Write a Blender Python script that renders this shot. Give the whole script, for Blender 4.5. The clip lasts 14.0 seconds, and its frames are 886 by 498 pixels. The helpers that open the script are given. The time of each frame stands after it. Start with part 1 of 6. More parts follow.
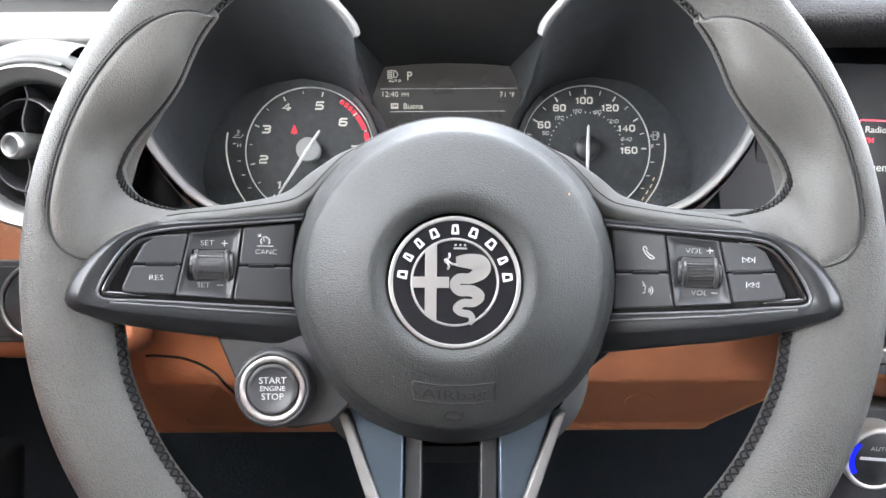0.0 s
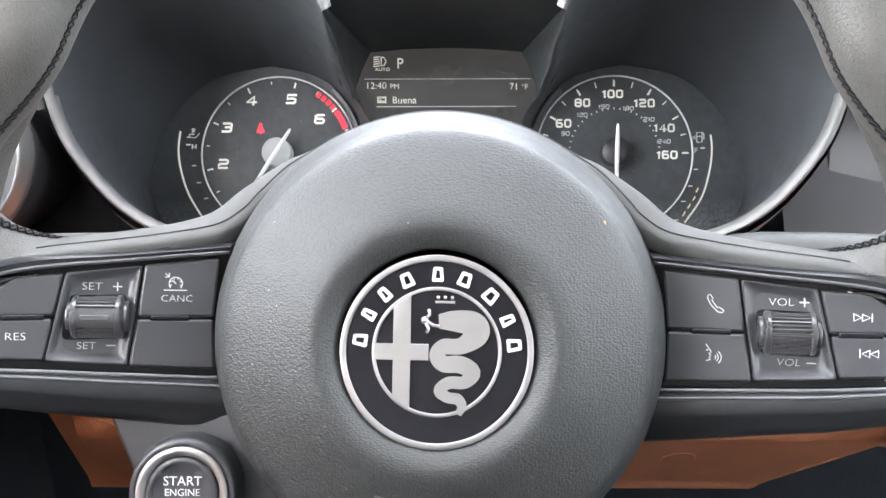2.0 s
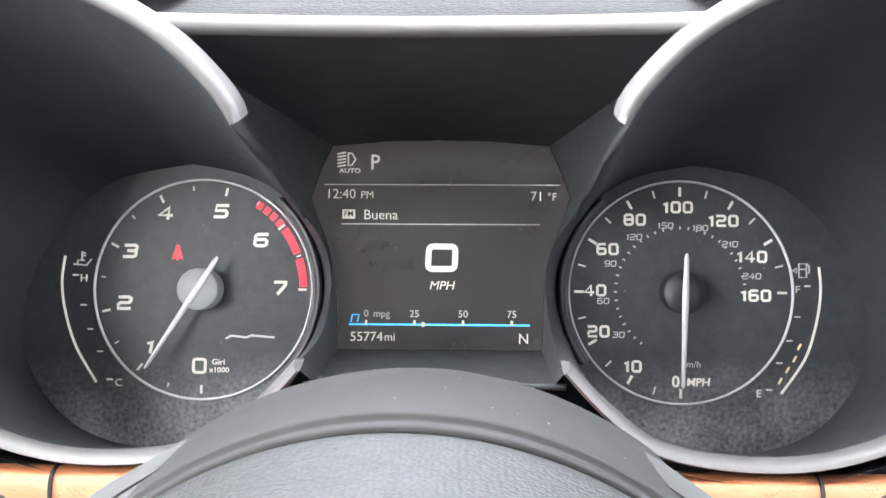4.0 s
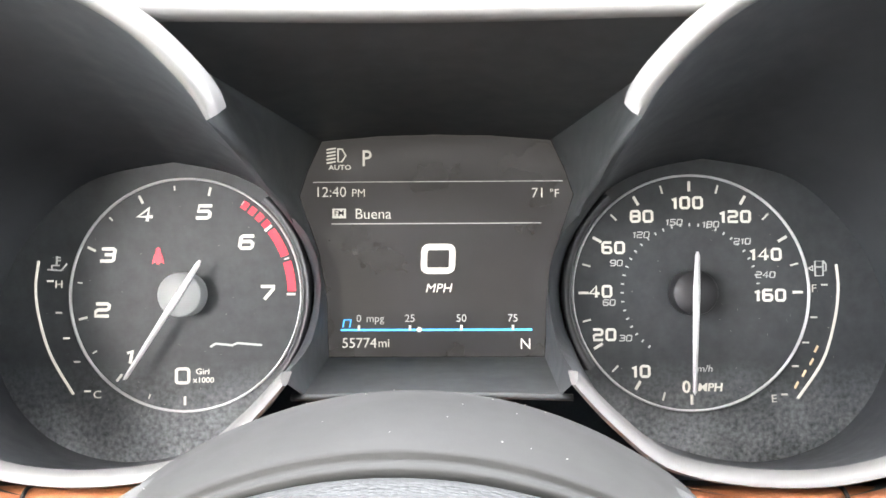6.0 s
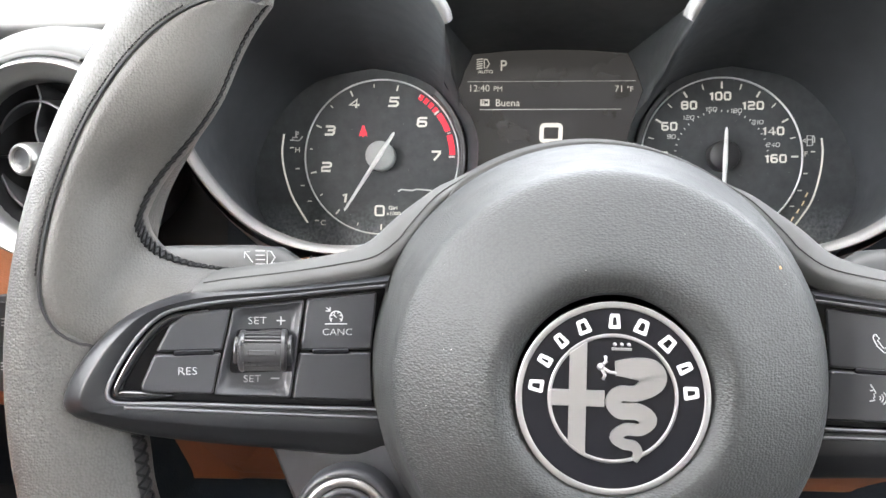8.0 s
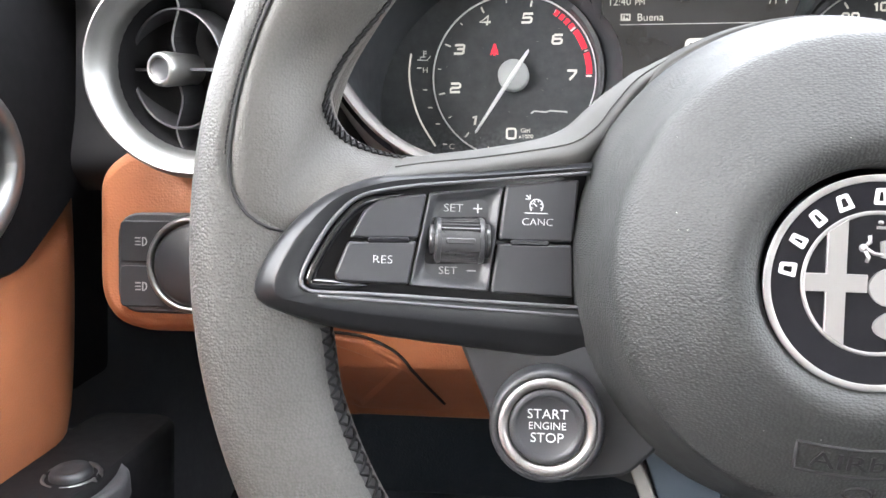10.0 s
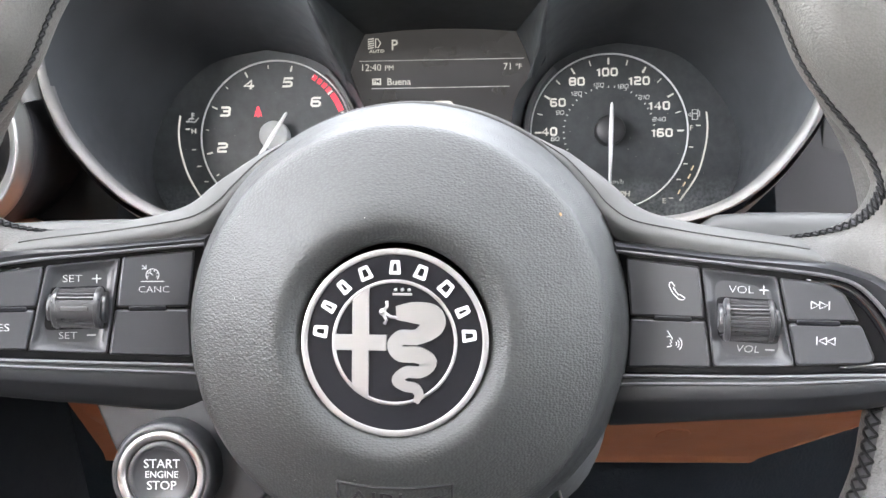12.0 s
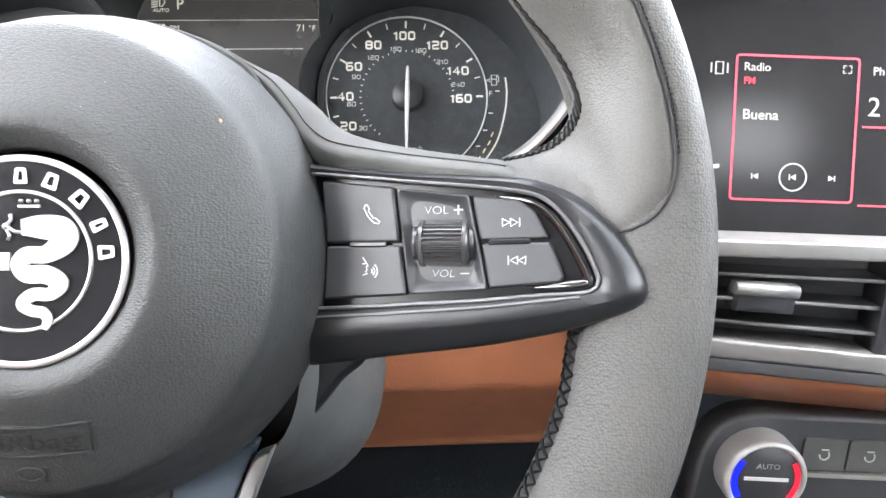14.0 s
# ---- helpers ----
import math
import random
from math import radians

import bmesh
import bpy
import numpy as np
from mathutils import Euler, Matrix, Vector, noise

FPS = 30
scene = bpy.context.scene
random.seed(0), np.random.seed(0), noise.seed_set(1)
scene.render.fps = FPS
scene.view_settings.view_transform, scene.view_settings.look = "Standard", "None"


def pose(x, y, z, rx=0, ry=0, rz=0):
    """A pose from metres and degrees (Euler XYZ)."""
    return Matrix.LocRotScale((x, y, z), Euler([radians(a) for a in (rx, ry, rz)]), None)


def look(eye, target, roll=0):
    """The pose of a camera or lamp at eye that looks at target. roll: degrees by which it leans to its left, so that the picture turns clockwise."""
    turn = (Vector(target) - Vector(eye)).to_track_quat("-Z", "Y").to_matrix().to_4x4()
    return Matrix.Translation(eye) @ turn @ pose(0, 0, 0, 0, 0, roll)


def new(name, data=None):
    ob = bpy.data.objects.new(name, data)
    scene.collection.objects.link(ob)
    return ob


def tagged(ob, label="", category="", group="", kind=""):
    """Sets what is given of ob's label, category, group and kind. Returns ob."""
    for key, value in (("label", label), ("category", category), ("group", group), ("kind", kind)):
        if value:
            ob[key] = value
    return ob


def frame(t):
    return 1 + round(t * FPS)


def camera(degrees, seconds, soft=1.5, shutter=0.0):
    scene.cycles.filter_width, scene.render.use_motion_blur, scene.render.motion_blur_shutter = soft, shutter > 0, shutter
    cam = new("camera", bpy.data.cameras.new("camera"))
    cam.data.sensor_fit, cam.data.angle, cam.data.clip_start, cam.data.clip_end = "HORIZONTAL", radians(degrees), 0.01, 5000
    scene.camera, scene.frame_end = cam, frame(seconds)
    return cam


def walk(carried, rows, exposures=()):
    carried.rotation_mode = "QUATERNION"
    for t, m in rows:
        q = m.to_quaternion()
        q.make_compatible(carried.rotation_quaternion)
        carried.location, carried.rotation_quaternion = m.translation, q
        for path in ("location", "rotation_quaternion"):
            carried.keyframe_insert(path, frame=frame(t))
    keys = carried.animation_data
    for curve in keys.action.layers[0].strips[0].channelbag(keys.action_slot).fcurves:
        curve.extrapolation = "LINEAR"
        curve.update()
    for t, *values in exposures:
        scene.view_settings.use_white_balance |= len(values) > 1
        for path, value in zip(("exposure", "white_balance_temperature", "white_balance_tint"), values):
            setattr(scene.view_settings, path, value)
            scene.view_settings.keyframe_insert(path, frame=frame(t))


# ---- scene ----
cam = camera(56.7, 14.0)
# The wheel's own frame: x right, y away from the driver, z up along the wheel's face; the emblem's middle is its origin.
CAR = pose(0, 0, 0.86, -22, 0, 0)
PATH = [  # seconds, x, y, z, yaw, pitch, roll in the wheel's frame
    (0, -0.00567, -0.34433, -0.00021, -0.140, 2.362, -0.391),
    (0.5, -0.00357, -0.32176, -0.00163, 0.181, 2.142, -0.658),
    (1, -0.00048, -0.29103, 0.00185, 0.610, 2.029, -0.681),
    (1.5, 0.00095, -0.26820, 0.00845, 0.746, 2.134, -0.344),
    (2, 0.00508, -0.23538, 0.01979, 0.798, 2.350, -0.001),
    (2.5, 0.00460, -0.20331, 0.03685, 0.811, 2.632, 0.183),
    (3, 0.00350, -0.15738, 0.06522, 0.665, 2.728, 0.310),
    (3.5, 0.00222, -0.11589, 0.09315, 0.618, 1.949, 0.366),
    (4, 0.01075, -0.08668, 0.10310, 1.516, 2.440, 0.395),
    (6.3, 0.00919, -0.06708, 0.10640, 1.081, 1.850, -0.276),
    (6.5, 0.01199, -0.07309, 0.10860, 1.322, 1.530, -0.370),
    (7, 0.01647, -0.11325, 0.10077, 1.981, 1.520, -0.372),
    (7.5, 0.00448, -0.18932, 0.07881, 2.456, 0.957, -0.093),
    (8, -0.03466, -0.23781, 0.04244, 3.458, 0.036, 0.355),
    (8.5, -0.06453, -0.23688, 0.02277, 4.736, -1.081, 0.704),
    (8.7, -0.07034, -0.23267, 0.01914, 5.179, -1.363, 0.829),
    (10.8, -0.08437, -0.21966, 0.01510, 7.564, -2.151, 0.438),
    (11, -0.07575, -0.22224, 0.01602, 7.253, -1.694, 0.468),
    (11.5, -0.02362, -0.24021, 0.02753, 5.527, -0.640, 0.127),
    (12, 0.02694, -0.24117, 0.02680, 2.931, 0.160, -0.483),
    (12.5, 0.07186, -0.23124, 0.01771, 0.389, 0.894, -0.977),
    (13, 0.09877, -0.22506, 0.00234, -1.408, 1.288, -1.316),
    (13.5, 0.10132, -0.21788, -0.00565, -2.383, 1.423, -1.306),
    (14, 0.09843, -0.21803, -0.00483, -2.999, 1.546, -1.165),
]
walk(cam, [(t, CAR @ pose(x, y, z) @ pose(0, 0, 0, 90 + pitch, 0, yaw) @ pose(0, 0, 0, 0, 0, roll)) for t, x, y, z, yaw, pitch, roll in PATH],
     exposures=[(0, 5.33, 6600, 9), (1.5, 5.55, 6550, 9), (3, 5.1, 6700, 10), (4, 5.3, 6650, 9), (6.5, 5.75, 6950, 10), (7.5, 5.52, 6950, 9), (8, 5.35, 6850, 9), (8.5, 5.46, 6820, 9), (11, 5.52, 6750, 10), (14, 5.58, 6700, 9)])

# ---- world and light ----
world = bpy.data.worlds.new("sky")
scene.world = world
world.use_nodes = True
wn = world.node_tree.nodes
sky = wn.new("ShaderNodeTexSky")
sky.sky_type, sky.sun_disc = "NISHITA", False
sky.sun_elevation, sky.sun_rotation = radians(52), radians(195)
sky.air_density, sky.dust_density = 1.0, 3.0
pale = wn.new("ShaderNodeHueSaturation")  # a hazy, nearly white sky
pale.inputs["Saturation"].default_value = 0.3
world.node_tree.links.new(sky.outputs[0], pale.inputs["Color"])
world.node_tree.links.new(pale.outputs[0], wn["Background"].inputs[0])
wn["Background"].inputs[1].default_value = 0.15
sun_data = bpy.data.lights.new("sun", "SUN")
sun_data.energy, sun_data.angle, sun_data.color = 0.8, radians(14), (1.0, 0.96, 0.9)
sun = new("sun", sun_data)
sun.matrix_world = look((-0.7, -2.6, 4.2), (0, 0, 0.8))


# ---- materials ----
def material(name, color, rough=0.5, metal=0.0, grain=0.0, size=0.0015, vary=0.12, blot=0.03, spec=0.5, coat=0.0, cell=False, rvary=0.1, pit_shade=0.0, long=1.0):
    """A surface: grain is its fine relief, size the width of a grain in metres and long its stretch, vary and blot its patches."""
    m = bpy.data.materials.new(name)
    m.use_nodes = True
    nt = m.node_tree
    n, link = nt.nodes, nt.links.new
    b = n["Principled BSDF"]
    b.inputs["Roughness"].default_value, b.inputs["Metallic"].default_value = rough, metal
    b.inputs["Specular IOR Level"].default_value, b.inputs["Coat Weight"].default_value = spec, coat
    b.inputs["Coat Roughness"].default_value = 0.05
    co = n.new("ShaderNodeTexCoord")
    big = n.new("ShaderNodeTexNoise")
    big.inputs["Scale"].default_value, big.inputs["Detail"].default_value = 1 / blot, 5
    link(co.outputs["Object"], big.inputs["Vector"])
    ramp = n.new("ShaderNodeMapRange")
    ramp.inputs["From Min"].default_value, ramp.inputs["From Max"].default_value = 0.3, 0.7
    ramp.inputs["To Min"].default_value, ramp.inputs["To Max"].default_value = 1 - vary, 1 + vary
    link(big.outputs["Fac"], ramp.inputs["Value"])
    mul = n.new("ShaderNodeVectorMath")
    mul.operation = "SCALE"
    mul.inputs[0].default_value = color
    link(ramp.outputs[0], mul.inputs["Scale"])
    link(mul.outputs[0], b.inputs["Base Color"])
    rr = n.new("ShaderNodeMapRange")
    rr.inputs["To Min"].default_value, rr.inputs["To Max"].default_value = max(0.02, rough - rvary), min(1, rough + rvary)
    fine = n.new("ShaderNodeTexNoise")
    fine.inputs["Scale"].default_value, fine.inputs["Detail"].default_value = 4 / blot, 3
    link(co.outputs["Object"], fine.inputs["Vector"])
    link(fine.outputs["Fac"], rr.inputs["Value"])
    link(rr.outputs[0], b.inputs["Roughness"])
    if grain:
        if cell:
            tex = n.new("ShaderNodeTexVoronoi")
            tex.feature = "SMOOTH_F1"
            tex.inputs["Scale"].default_value, tex.inputs["Smoothness"].default_value = 1 / size, 0.15
            tex.inputs["Randomness"].default_value = 0.75
            out = tex.outputs["Distance"]
        else:
            tex = n.new("ShaderNodeTexNoise")
            tex.inputs["Scale"].default_value, tex.inputs["Detail"].default_value = 1 / size, 2
            out = tex.outputs["Fac"]
        lay = n.new("ShaderNodeMapping")
        lay.inputs["Scale"].default_value = (1 / long, 1, 1)
        link(co.outputs["Object"], lay.inputs["Vector"])
        link(lay.outputs[0], tex.inputs["Vector"])
        if pit_shade:  # shade between the grains, painted into the colour; their tops are lightened
            pit = n.new("ShaderNodeMapRange")
            pit.inputs["From Min"].default_value, pit.inputs["From Max"].default_value = 0.35, 0.75
            pit.inputs["To Min"].default_value, pit.inputs["To Max"].default_value = 1 + pit_shade / 4, 1 - pit_shade
            link(out, pit.inputs["Value"])
            both = n.new("ShaderNodeMath")
            both.operation = "MULTIPLY"
            link(ramp.outputs[0], both.inputs[0])
            link(pit.outputs[0], both.inputs[1])
            link(both.outputs[0], mul.inputs["Scale"])
        bump = n.new("ShaderNodeBump")
        bump.inputs["Strength"].default_value, bump.inputs["Distance"].default_value = grain, size * 0.35
        bump.invert = cell
        link(out, bump.inputs["Height"])
        link(bump.outputs[0], b.inputs["Normal"])
    return m


def backlit(m, color, strength):
    """Adds an even glow: a switched-on screen's backlight, raised to imitate hazy reflections."""
    b = m.node_tree.nodes["Principled BSDF"]
    b.inputs["Emission Color"].default_value = (*color, 1)
    b.inputs["Emission Strength"].default_value = strength
    return m


def glow(name, color, strength):
    m = bpy.data.materials.new(name)
    m.use_nodes = True
    b = m.node_tree.nodes["Principled BSDF"]
    b.inputs["Base Color"].default_value = (*color, 1)
    b.inputs["Emission Color"].default_value = (*color, 1)
    b.inputs["Emission Strength"].default_value = strength
    b.inputs["Roughness"].default_value = 0.4
    return m


LEATHER = material("grey_leather", (0.062, 0.0605, 0.057), 0.5, grain=0.75, size=0.0009, spec=0.3, pit_shade=0.15, cell=True, vary=0.1)
GRIP = material("grip_leather", (0.062, 0.0595, 0.055), 0.5, spec=0.3, grain=0.5, size=0.0008, pit_shade=0.11, cell=True, vary=0.06)
THREAD = material("black_thread", (0.011, 0.011, 0.0115), 0.75, spec=0.1, grain=0.4, size=0.0004)
SEAM = material("seam_shadow_line", (0.012, 0.012, 0.013), 0.8)
PAD = material("grained_airbag_plastic", (0.030, 0.031, 0.0305), 0.5, grain=0.75, size=0.00068, pit_shade=0.15, spec=0.34, cell=True, vary=0.06, long=1.5)
SOFT = material("smooth_grey_plastic", (0.052, 0.053, 0.052), 0.6, spec=0.25, grain=0.1, size=0.0005)
LEVER = material("grey_stalk_plastic", (0.036, 0.037, 0.037), 0.55, spec=0.3, grain=0.1, size=0.0005)
COLLAR = material("matt_grey_collar", (0.032, 0.0315, 0.030), 0.62, spec=0.15, grain=0.1, size=0.0005)
BEZEL = material("dark_bezel_plastic", (0.014, 0.0145, 0.016), 0.36, spec=0.35, grain=0.06, size=0.0004)
ARM = material("grey_spoke_plastic", (0.074, 0.074, 0.072), 0.62, spec=0.1, grain=0.1, size=0.0005)
SATIN = material("satin_black_plastic", (0.026, 0.027, 0.030), 0.42, grain=0.06, size=0.0004)
PIANO = material("piano_black_lacquer", (0.006, 0.006, 0.007), 0.2, coat=0.0, spec=0.16, rvary=0.03)
BUTTON = material("matt_black_button", (0.032, 0.033, 0.036), 0.42, spec=0.42, grain=0.12, size=0.0003)
RUBBER = material("ribbed_black_rubber", (0.042, 0.042, 0.044), 0.3, spec=0.6)
# black edge line with its highlight painted in as a lighter grey
LINE = material("polished_black_line", (0.06, 0.06, 0.064), 0.36, spec=0.7, rvary=0.03)
FAINT = material("worn_grey_print", (0.33, 0.33, 0.33), 0.5, vary=0.25, blot=0.002)
PRINT = material("white_print", (0.5, 0.5, 0.5), 0.5, vary=0.03)
CHROME = material("satin_chrome", (0.22, 0.22, 0.216), 0.36, 0.85, grain=0.03, size=0.0004, vary=0.04)
STRIP = material("satin_silver", (0.26, 0.255, 0.25), 0.45, 0.65, grain=0.04, size=0.0004, vary=0.05)
SILVER = material("matt_silver", (0.125, 0.123, 0.121), 0.58, 0.45, grain=0.04, size=0.0004, vary=0.05)
GLOSS = material("glossy_black_edge", (0.006, 0.006, 0.007), 0.08, coat=0.6, spec=0.7, rvary=0.02)
ENAMEL = material("black_enamel", (0.008, 0.008, 0.01), 0.16, coat=0.0, spec=0.2)
BLADE = material("dark_metallic_paint", (0.07, 0.092, 0.12), 0.34, 0.7, vary=0.06, rvary=0.03)
SHELL = material("soft_black_dash_plastic", (0.046, 0.047, 0.051), 0.5, grain=0.12, size=0.0007)
CONE = material("matt_black_cowl", (0.035, 0.038, 0.042), 0.55, spec=0.3, grain=0.1, size=0.0006)
RECESS = material("matt_black_recess", (0.034, 0.037, 0.039), 0.55, spec=0.3, grain=0.1, size=0.0006)
DIAL = material("dusty_black_dial", (0.036, 0.039, 0.042), 0.4, spec=0.22, vary=0.15, blot=0.006, rvary=0.1)
nt = DIAL.node_tree
dust_co = nt.nodes.new("ShaderNodeTexCoord")
dust_fine, dust_wide = nt.nodes.new("ShaderNodeTexNoise"), nt.nodes.new("ShaderNodeTexNoise")
dust_fine.inputs["Scale"].default_value, dust_fine.inputs["Detail"].default_value = 520, 9
dust_wide.inputs["Scale"].default_value, dust_wide.inputs["Detail"].default_value = 34, 6
dust_map = nt.nodes.new("ShaderNodeMapRange")
dust_map.inputs["From Min"].default_value, dust_map.inputs["From Max"].default_value, dust_map.inputs["To Max"].default_value = 0.12, 0.44, 0.60
dust_mul, dust_mix = nt.nodes.new("ShaderNodeMath"), nt.nodes.new("ShaderNodeMix")
dust_mul.operation, dust_mix.data_type = "MULTIPLY", "RGBA"
nt.links.new(dust_co.outputs["Object"], dust_fine.inputs["Vector"])
nt.links.new(dust_co.outputs["Object"], dust_wide.inputs["Vector"])
nt.links.new(dust_fine.outputs["Fac"], dust_mul.inputs[0])
nt.links.new(dust_wide.outputs["Fac"], dust_mul.inputs[1])
nt.links.new(dust_mul.outputs[0], dust_map.inputs["Value"])
dust_place, dust_low, dust_all = nt.nodes.new("ShaderNodeSeparateXYZ"), nt.nodes.new("ShaderNodeMapRange"), nt.nodes.new("ShaderNodeMath")
dust_low.inputs["From Min"].default_value, dust_low.inputs["From Max"].default_value = -0.032, -0.064  # settled dust and its whitish glare, painted together low on the faces
dust_low.inputs["To Min"].default_value, dust_low.inputs["To Max"].default_value = 0.03, 1.0
dust_all.operation = "MULTIPLY"
nt.links.new(dust_co.outputs["Object"], dust_place.inputs[0])
nt.links.new(dust_place.outputs["Z"], dust_low.inputs["Value"])
nt.links.new(dust_map.outputs[0], dust_all.inputs[0])
nt.links.new(dust_low.outputs[0], dust_all.inputs[1])
nt.links.new(dust_all.outputs[0], dust_mix.inputs["Factor"])
dial_bsdf = nt.nodes["Principled BSDF"]
nt.links.new(dial_bsdf.inputs["Base Color"].links[0].from_socket, dust_mix.inputs["A"])
dust_mix.inputs["B"].default_value = (0.4, 0.42, 0.44, 1)
nt.links.new(dust_mix.outputs["Result"], dial_bsdf.inputs["Base Color"])
GLASS = material("black_screen_glass", (0.012, 0.012, 0.013), 0.14, spec=0.10, rvary=0.008)
DISPLAY = backlit(material("lit_display_glass", (0.014, 0.014, 0.016), 0.14, rvary=0.008), (0.60, 0.58, 0.56), 0.0018)
HUBCAP = material("grey_needle_cap", (0.26, 0.27, 0.27), 0.4)
DARKCAP = material("dark_needle_cap", (0.016, 0.016, 0.018), 0.5)
TAN = material("tan_leather", (0.42, 0.155, 0.072), 0.5, grain=0.35, size=0.0014, cell=True, vary=0.1)
DASHTOP = material("dark_dash_leather", (0.022, 0.022, 0.023), 0.85, grain=0.9, size=0.002, cell=True, spec=0.05)
CARPET = material("dark_carpet", (0.010, 0.014, 0.020), 0.95, grain=0.8, size=0.003)
HEADLINE = material("light_grey_headlining", (0.34, 0.34, 0.335), 0.9, grain=0.3, size=0.002)
PILLAR = material("pale_grey_pillar_trim", (0.085, 0.085, 0.086), 0.7, grain=0.3, size=0.001)
PALE = material("pale_pillar_fabric", (0.30, 0.295, 0.295), 0.85, grain=0.3, size=0.0015)
METAL = material("bright_satin_metal", (0.34, 0.328, 0.32), 0.36, 0.8, grain=0.03, size=0.0004, vary=0.05)
PALEMETAL = material("pale_satin_metal", (0.50, 0.49, 0.475), 0.5, 0.45, grain=0.03, size=0.0004, vary=0.05)
KEY = material("dark_grey_key", (0.085, 0.085, 0.083), 0.5, spec=0.4, grain=0.1, size=0.0004)
TRIM = material("satin_dark_trim", (0.014, 0.014, 0.0155), 0.45, spec=0.2)
DOORBLACK = material("black_door_trim", (0.010, 0.010, 0.011), 0.6, spec=0.15, grain=0.2, size=0.001)
LIT = glow("lit_white_symbol", (0.44, 0.425, 0.385), 0.024)
LITDIM = glow("dim_lit_symbol", (0.34, 0.34, 0.33), 0.018)
FUEL = glow("lit_amber_bar", (0.55, 0.42, 0.26), 0.022)
LITSCREEN = glow("dim_screen_symbol", (0.24, 0.24, 0.225), 0.006)
LITRED = glow("lit_red_symbol", (0.62, 0.012, 0.03), 0.03)
LITBLUE = glow("lit_blue_line", (0.05, 0.35, 0.85), 0.055)
DEEPBLUE = glow("deep_blue_mark", (0.0, 0.005, 0.85), 0.09)
PINKRED = glow("pink_red_outline", (0.50, 0.03, 0.055), 0.017)


# ---- mesh helpers ----
def mesh(name, verts, faces, smooth=True, sharp=None):
    me = bpy.data.meshes.new(name)
    me.from_pydata([tuple(v) for v in verts], [], faces)
    bm = bmesh.new()
    bm.from_mesh(me)
    bmesh.ops.recalc_face_normals(bm, faces=bm.faces)
    for f in bm.faces:
        f.smooth = smooth and len(f.verts) <= 4
    if sharp:
        for e in bm.edges:
            if len(e.link_faces) == 2 and e.calc_face_angle(0) > radians(sharp):
                e.smooth = False
    bm.to_mesh(me)
    bm.free()
    return me


def part(name, me, mat, parent=None, label="", m=None):
    """One mesh object under a thing or a part; m is its pose in the parent."""
    ob = new(name, me)
    if not me.materials:
        me.materials.append(mat)
    if parent is not None:
        ob.parent = parent
    if m is not None:
        ob.matrix_basis = m
    if label:
        ob["label"] = label
    return ob


def thing(name, m, label, category, group="", kind=""):
    ob = new(name)
    ob.empty_display_size = 0.02
    ob.matrix_basis = CAR @ m
    return tagged(ob, label, category, group, kind)


def joined(*pieces):
    """Several (verts, faces) as one."""
    vs, fs = [], []
    for v, f in pieces:
        k = len(vs)
        vs += [tuple(p) for p in v]
        fs += [tuple(i + k for i in g) for g in f]
    return vs, fs


def grid(nu, nv, fn, wrap_u=False, wrap_v=False):
    vs = [fn(i / (nu if wrap_u else nu - 1), j / (nv if wrap_v else nv - 1)) for i in range(nu) for j in range(nv)]
    fs = []
    for i in range(nu if wrap_u else nu - 1):
        for j in range(nv if wrap_v else nv - 1):
            a, b = i, (i + 1) % nu
            c, d = j, (j + 1) % nv
            fs.append((a * nv + c, b * nv + c, b * nv + d, a * nv + d))
    return vs, fs


def loops(rings, cap_first=True, cap_last=True, closed=True):
    """A skin over rings of equally many points."""
    n = len(rings[0])
    vs = [p for r in rings for p in r]
    fs = []
    for k in range(len(rings) - 1):
        for i in range(n if closed else n - 1):
            j = (i + 1) % n
            fs.append((k * n + i, k * n + j, (k + 1) * n + j, (k + 1) * n + i))
    if cap_first:
        fs.append(tuple(range(n - 1, -1, -1)))
    if cap_last:
        fs.append(tuple((len(rings) - 1) * n + i for i in range(n)))
    return vs, fs


def lathe(profile, n=64, a0=0.0, a1=360.0, cx=0.0, cz=0.0):
    """Turn (radius, y) about the y axis through (cx, cz), from angle a0 to a1."""
    full = abs(a1 - a0) >= 359.9
    def at(u, v):
        i = v * (len(profile) - 1)
        r, y = profile[round(i)]
        a = radians(a0 + (a1 - a0) * u)
        return (cx + r * math.cos(a), y, cz + r * math.sin(a))
    vs, fs = grid(n, len(profile), at, wrap_u=full)
    return vs, fs


def spline(keys, n):
    """A smooth open curve through the keys (tuples of any length), n points."""
    keys = [Vector(k) if len(k) > 1 else Vector((k[0], 0)) for k in keys]
    out = []
    m = len(keys) - 1
    for i in range(n):
        t = i / (n - 1) * m
        k = min(int(t), m - 1)
        f = t - k
        p0, p1, p2, p3 = keys[max(k - 1, 0)], keys[k], keys[k + 1], keys[min(k + 2, m)]
        out.append(0.5 * ((2 * p1) + (p2 - p0) * f + (2 * p0 - 5 * p1 + 4 * p2 - p3) * f * f + (3 * p1 - p0 - 3 * p2 + p3) * f ** 3))
    return out


def curve1(keys):
    """A function through (x, value) keys, straight between them, eased."""
    xs = [k[0] for k in keys]
    ys = [k[1] for k in keys]
    return lambda x: float(np.interp(x, xs, ys))


def even2(line, n):
    """n points evenly along a flat polyline."""
    d = [0.0]
    for a, b in zip(line, line[1:]):
        d.append(d[-1] + (b - a).length)
    return [Vector([float(np.interp(d[-1] * k / (n - 1), d, [q[c] for q in line])) for c in (0, 1)]) for k in range(n)]


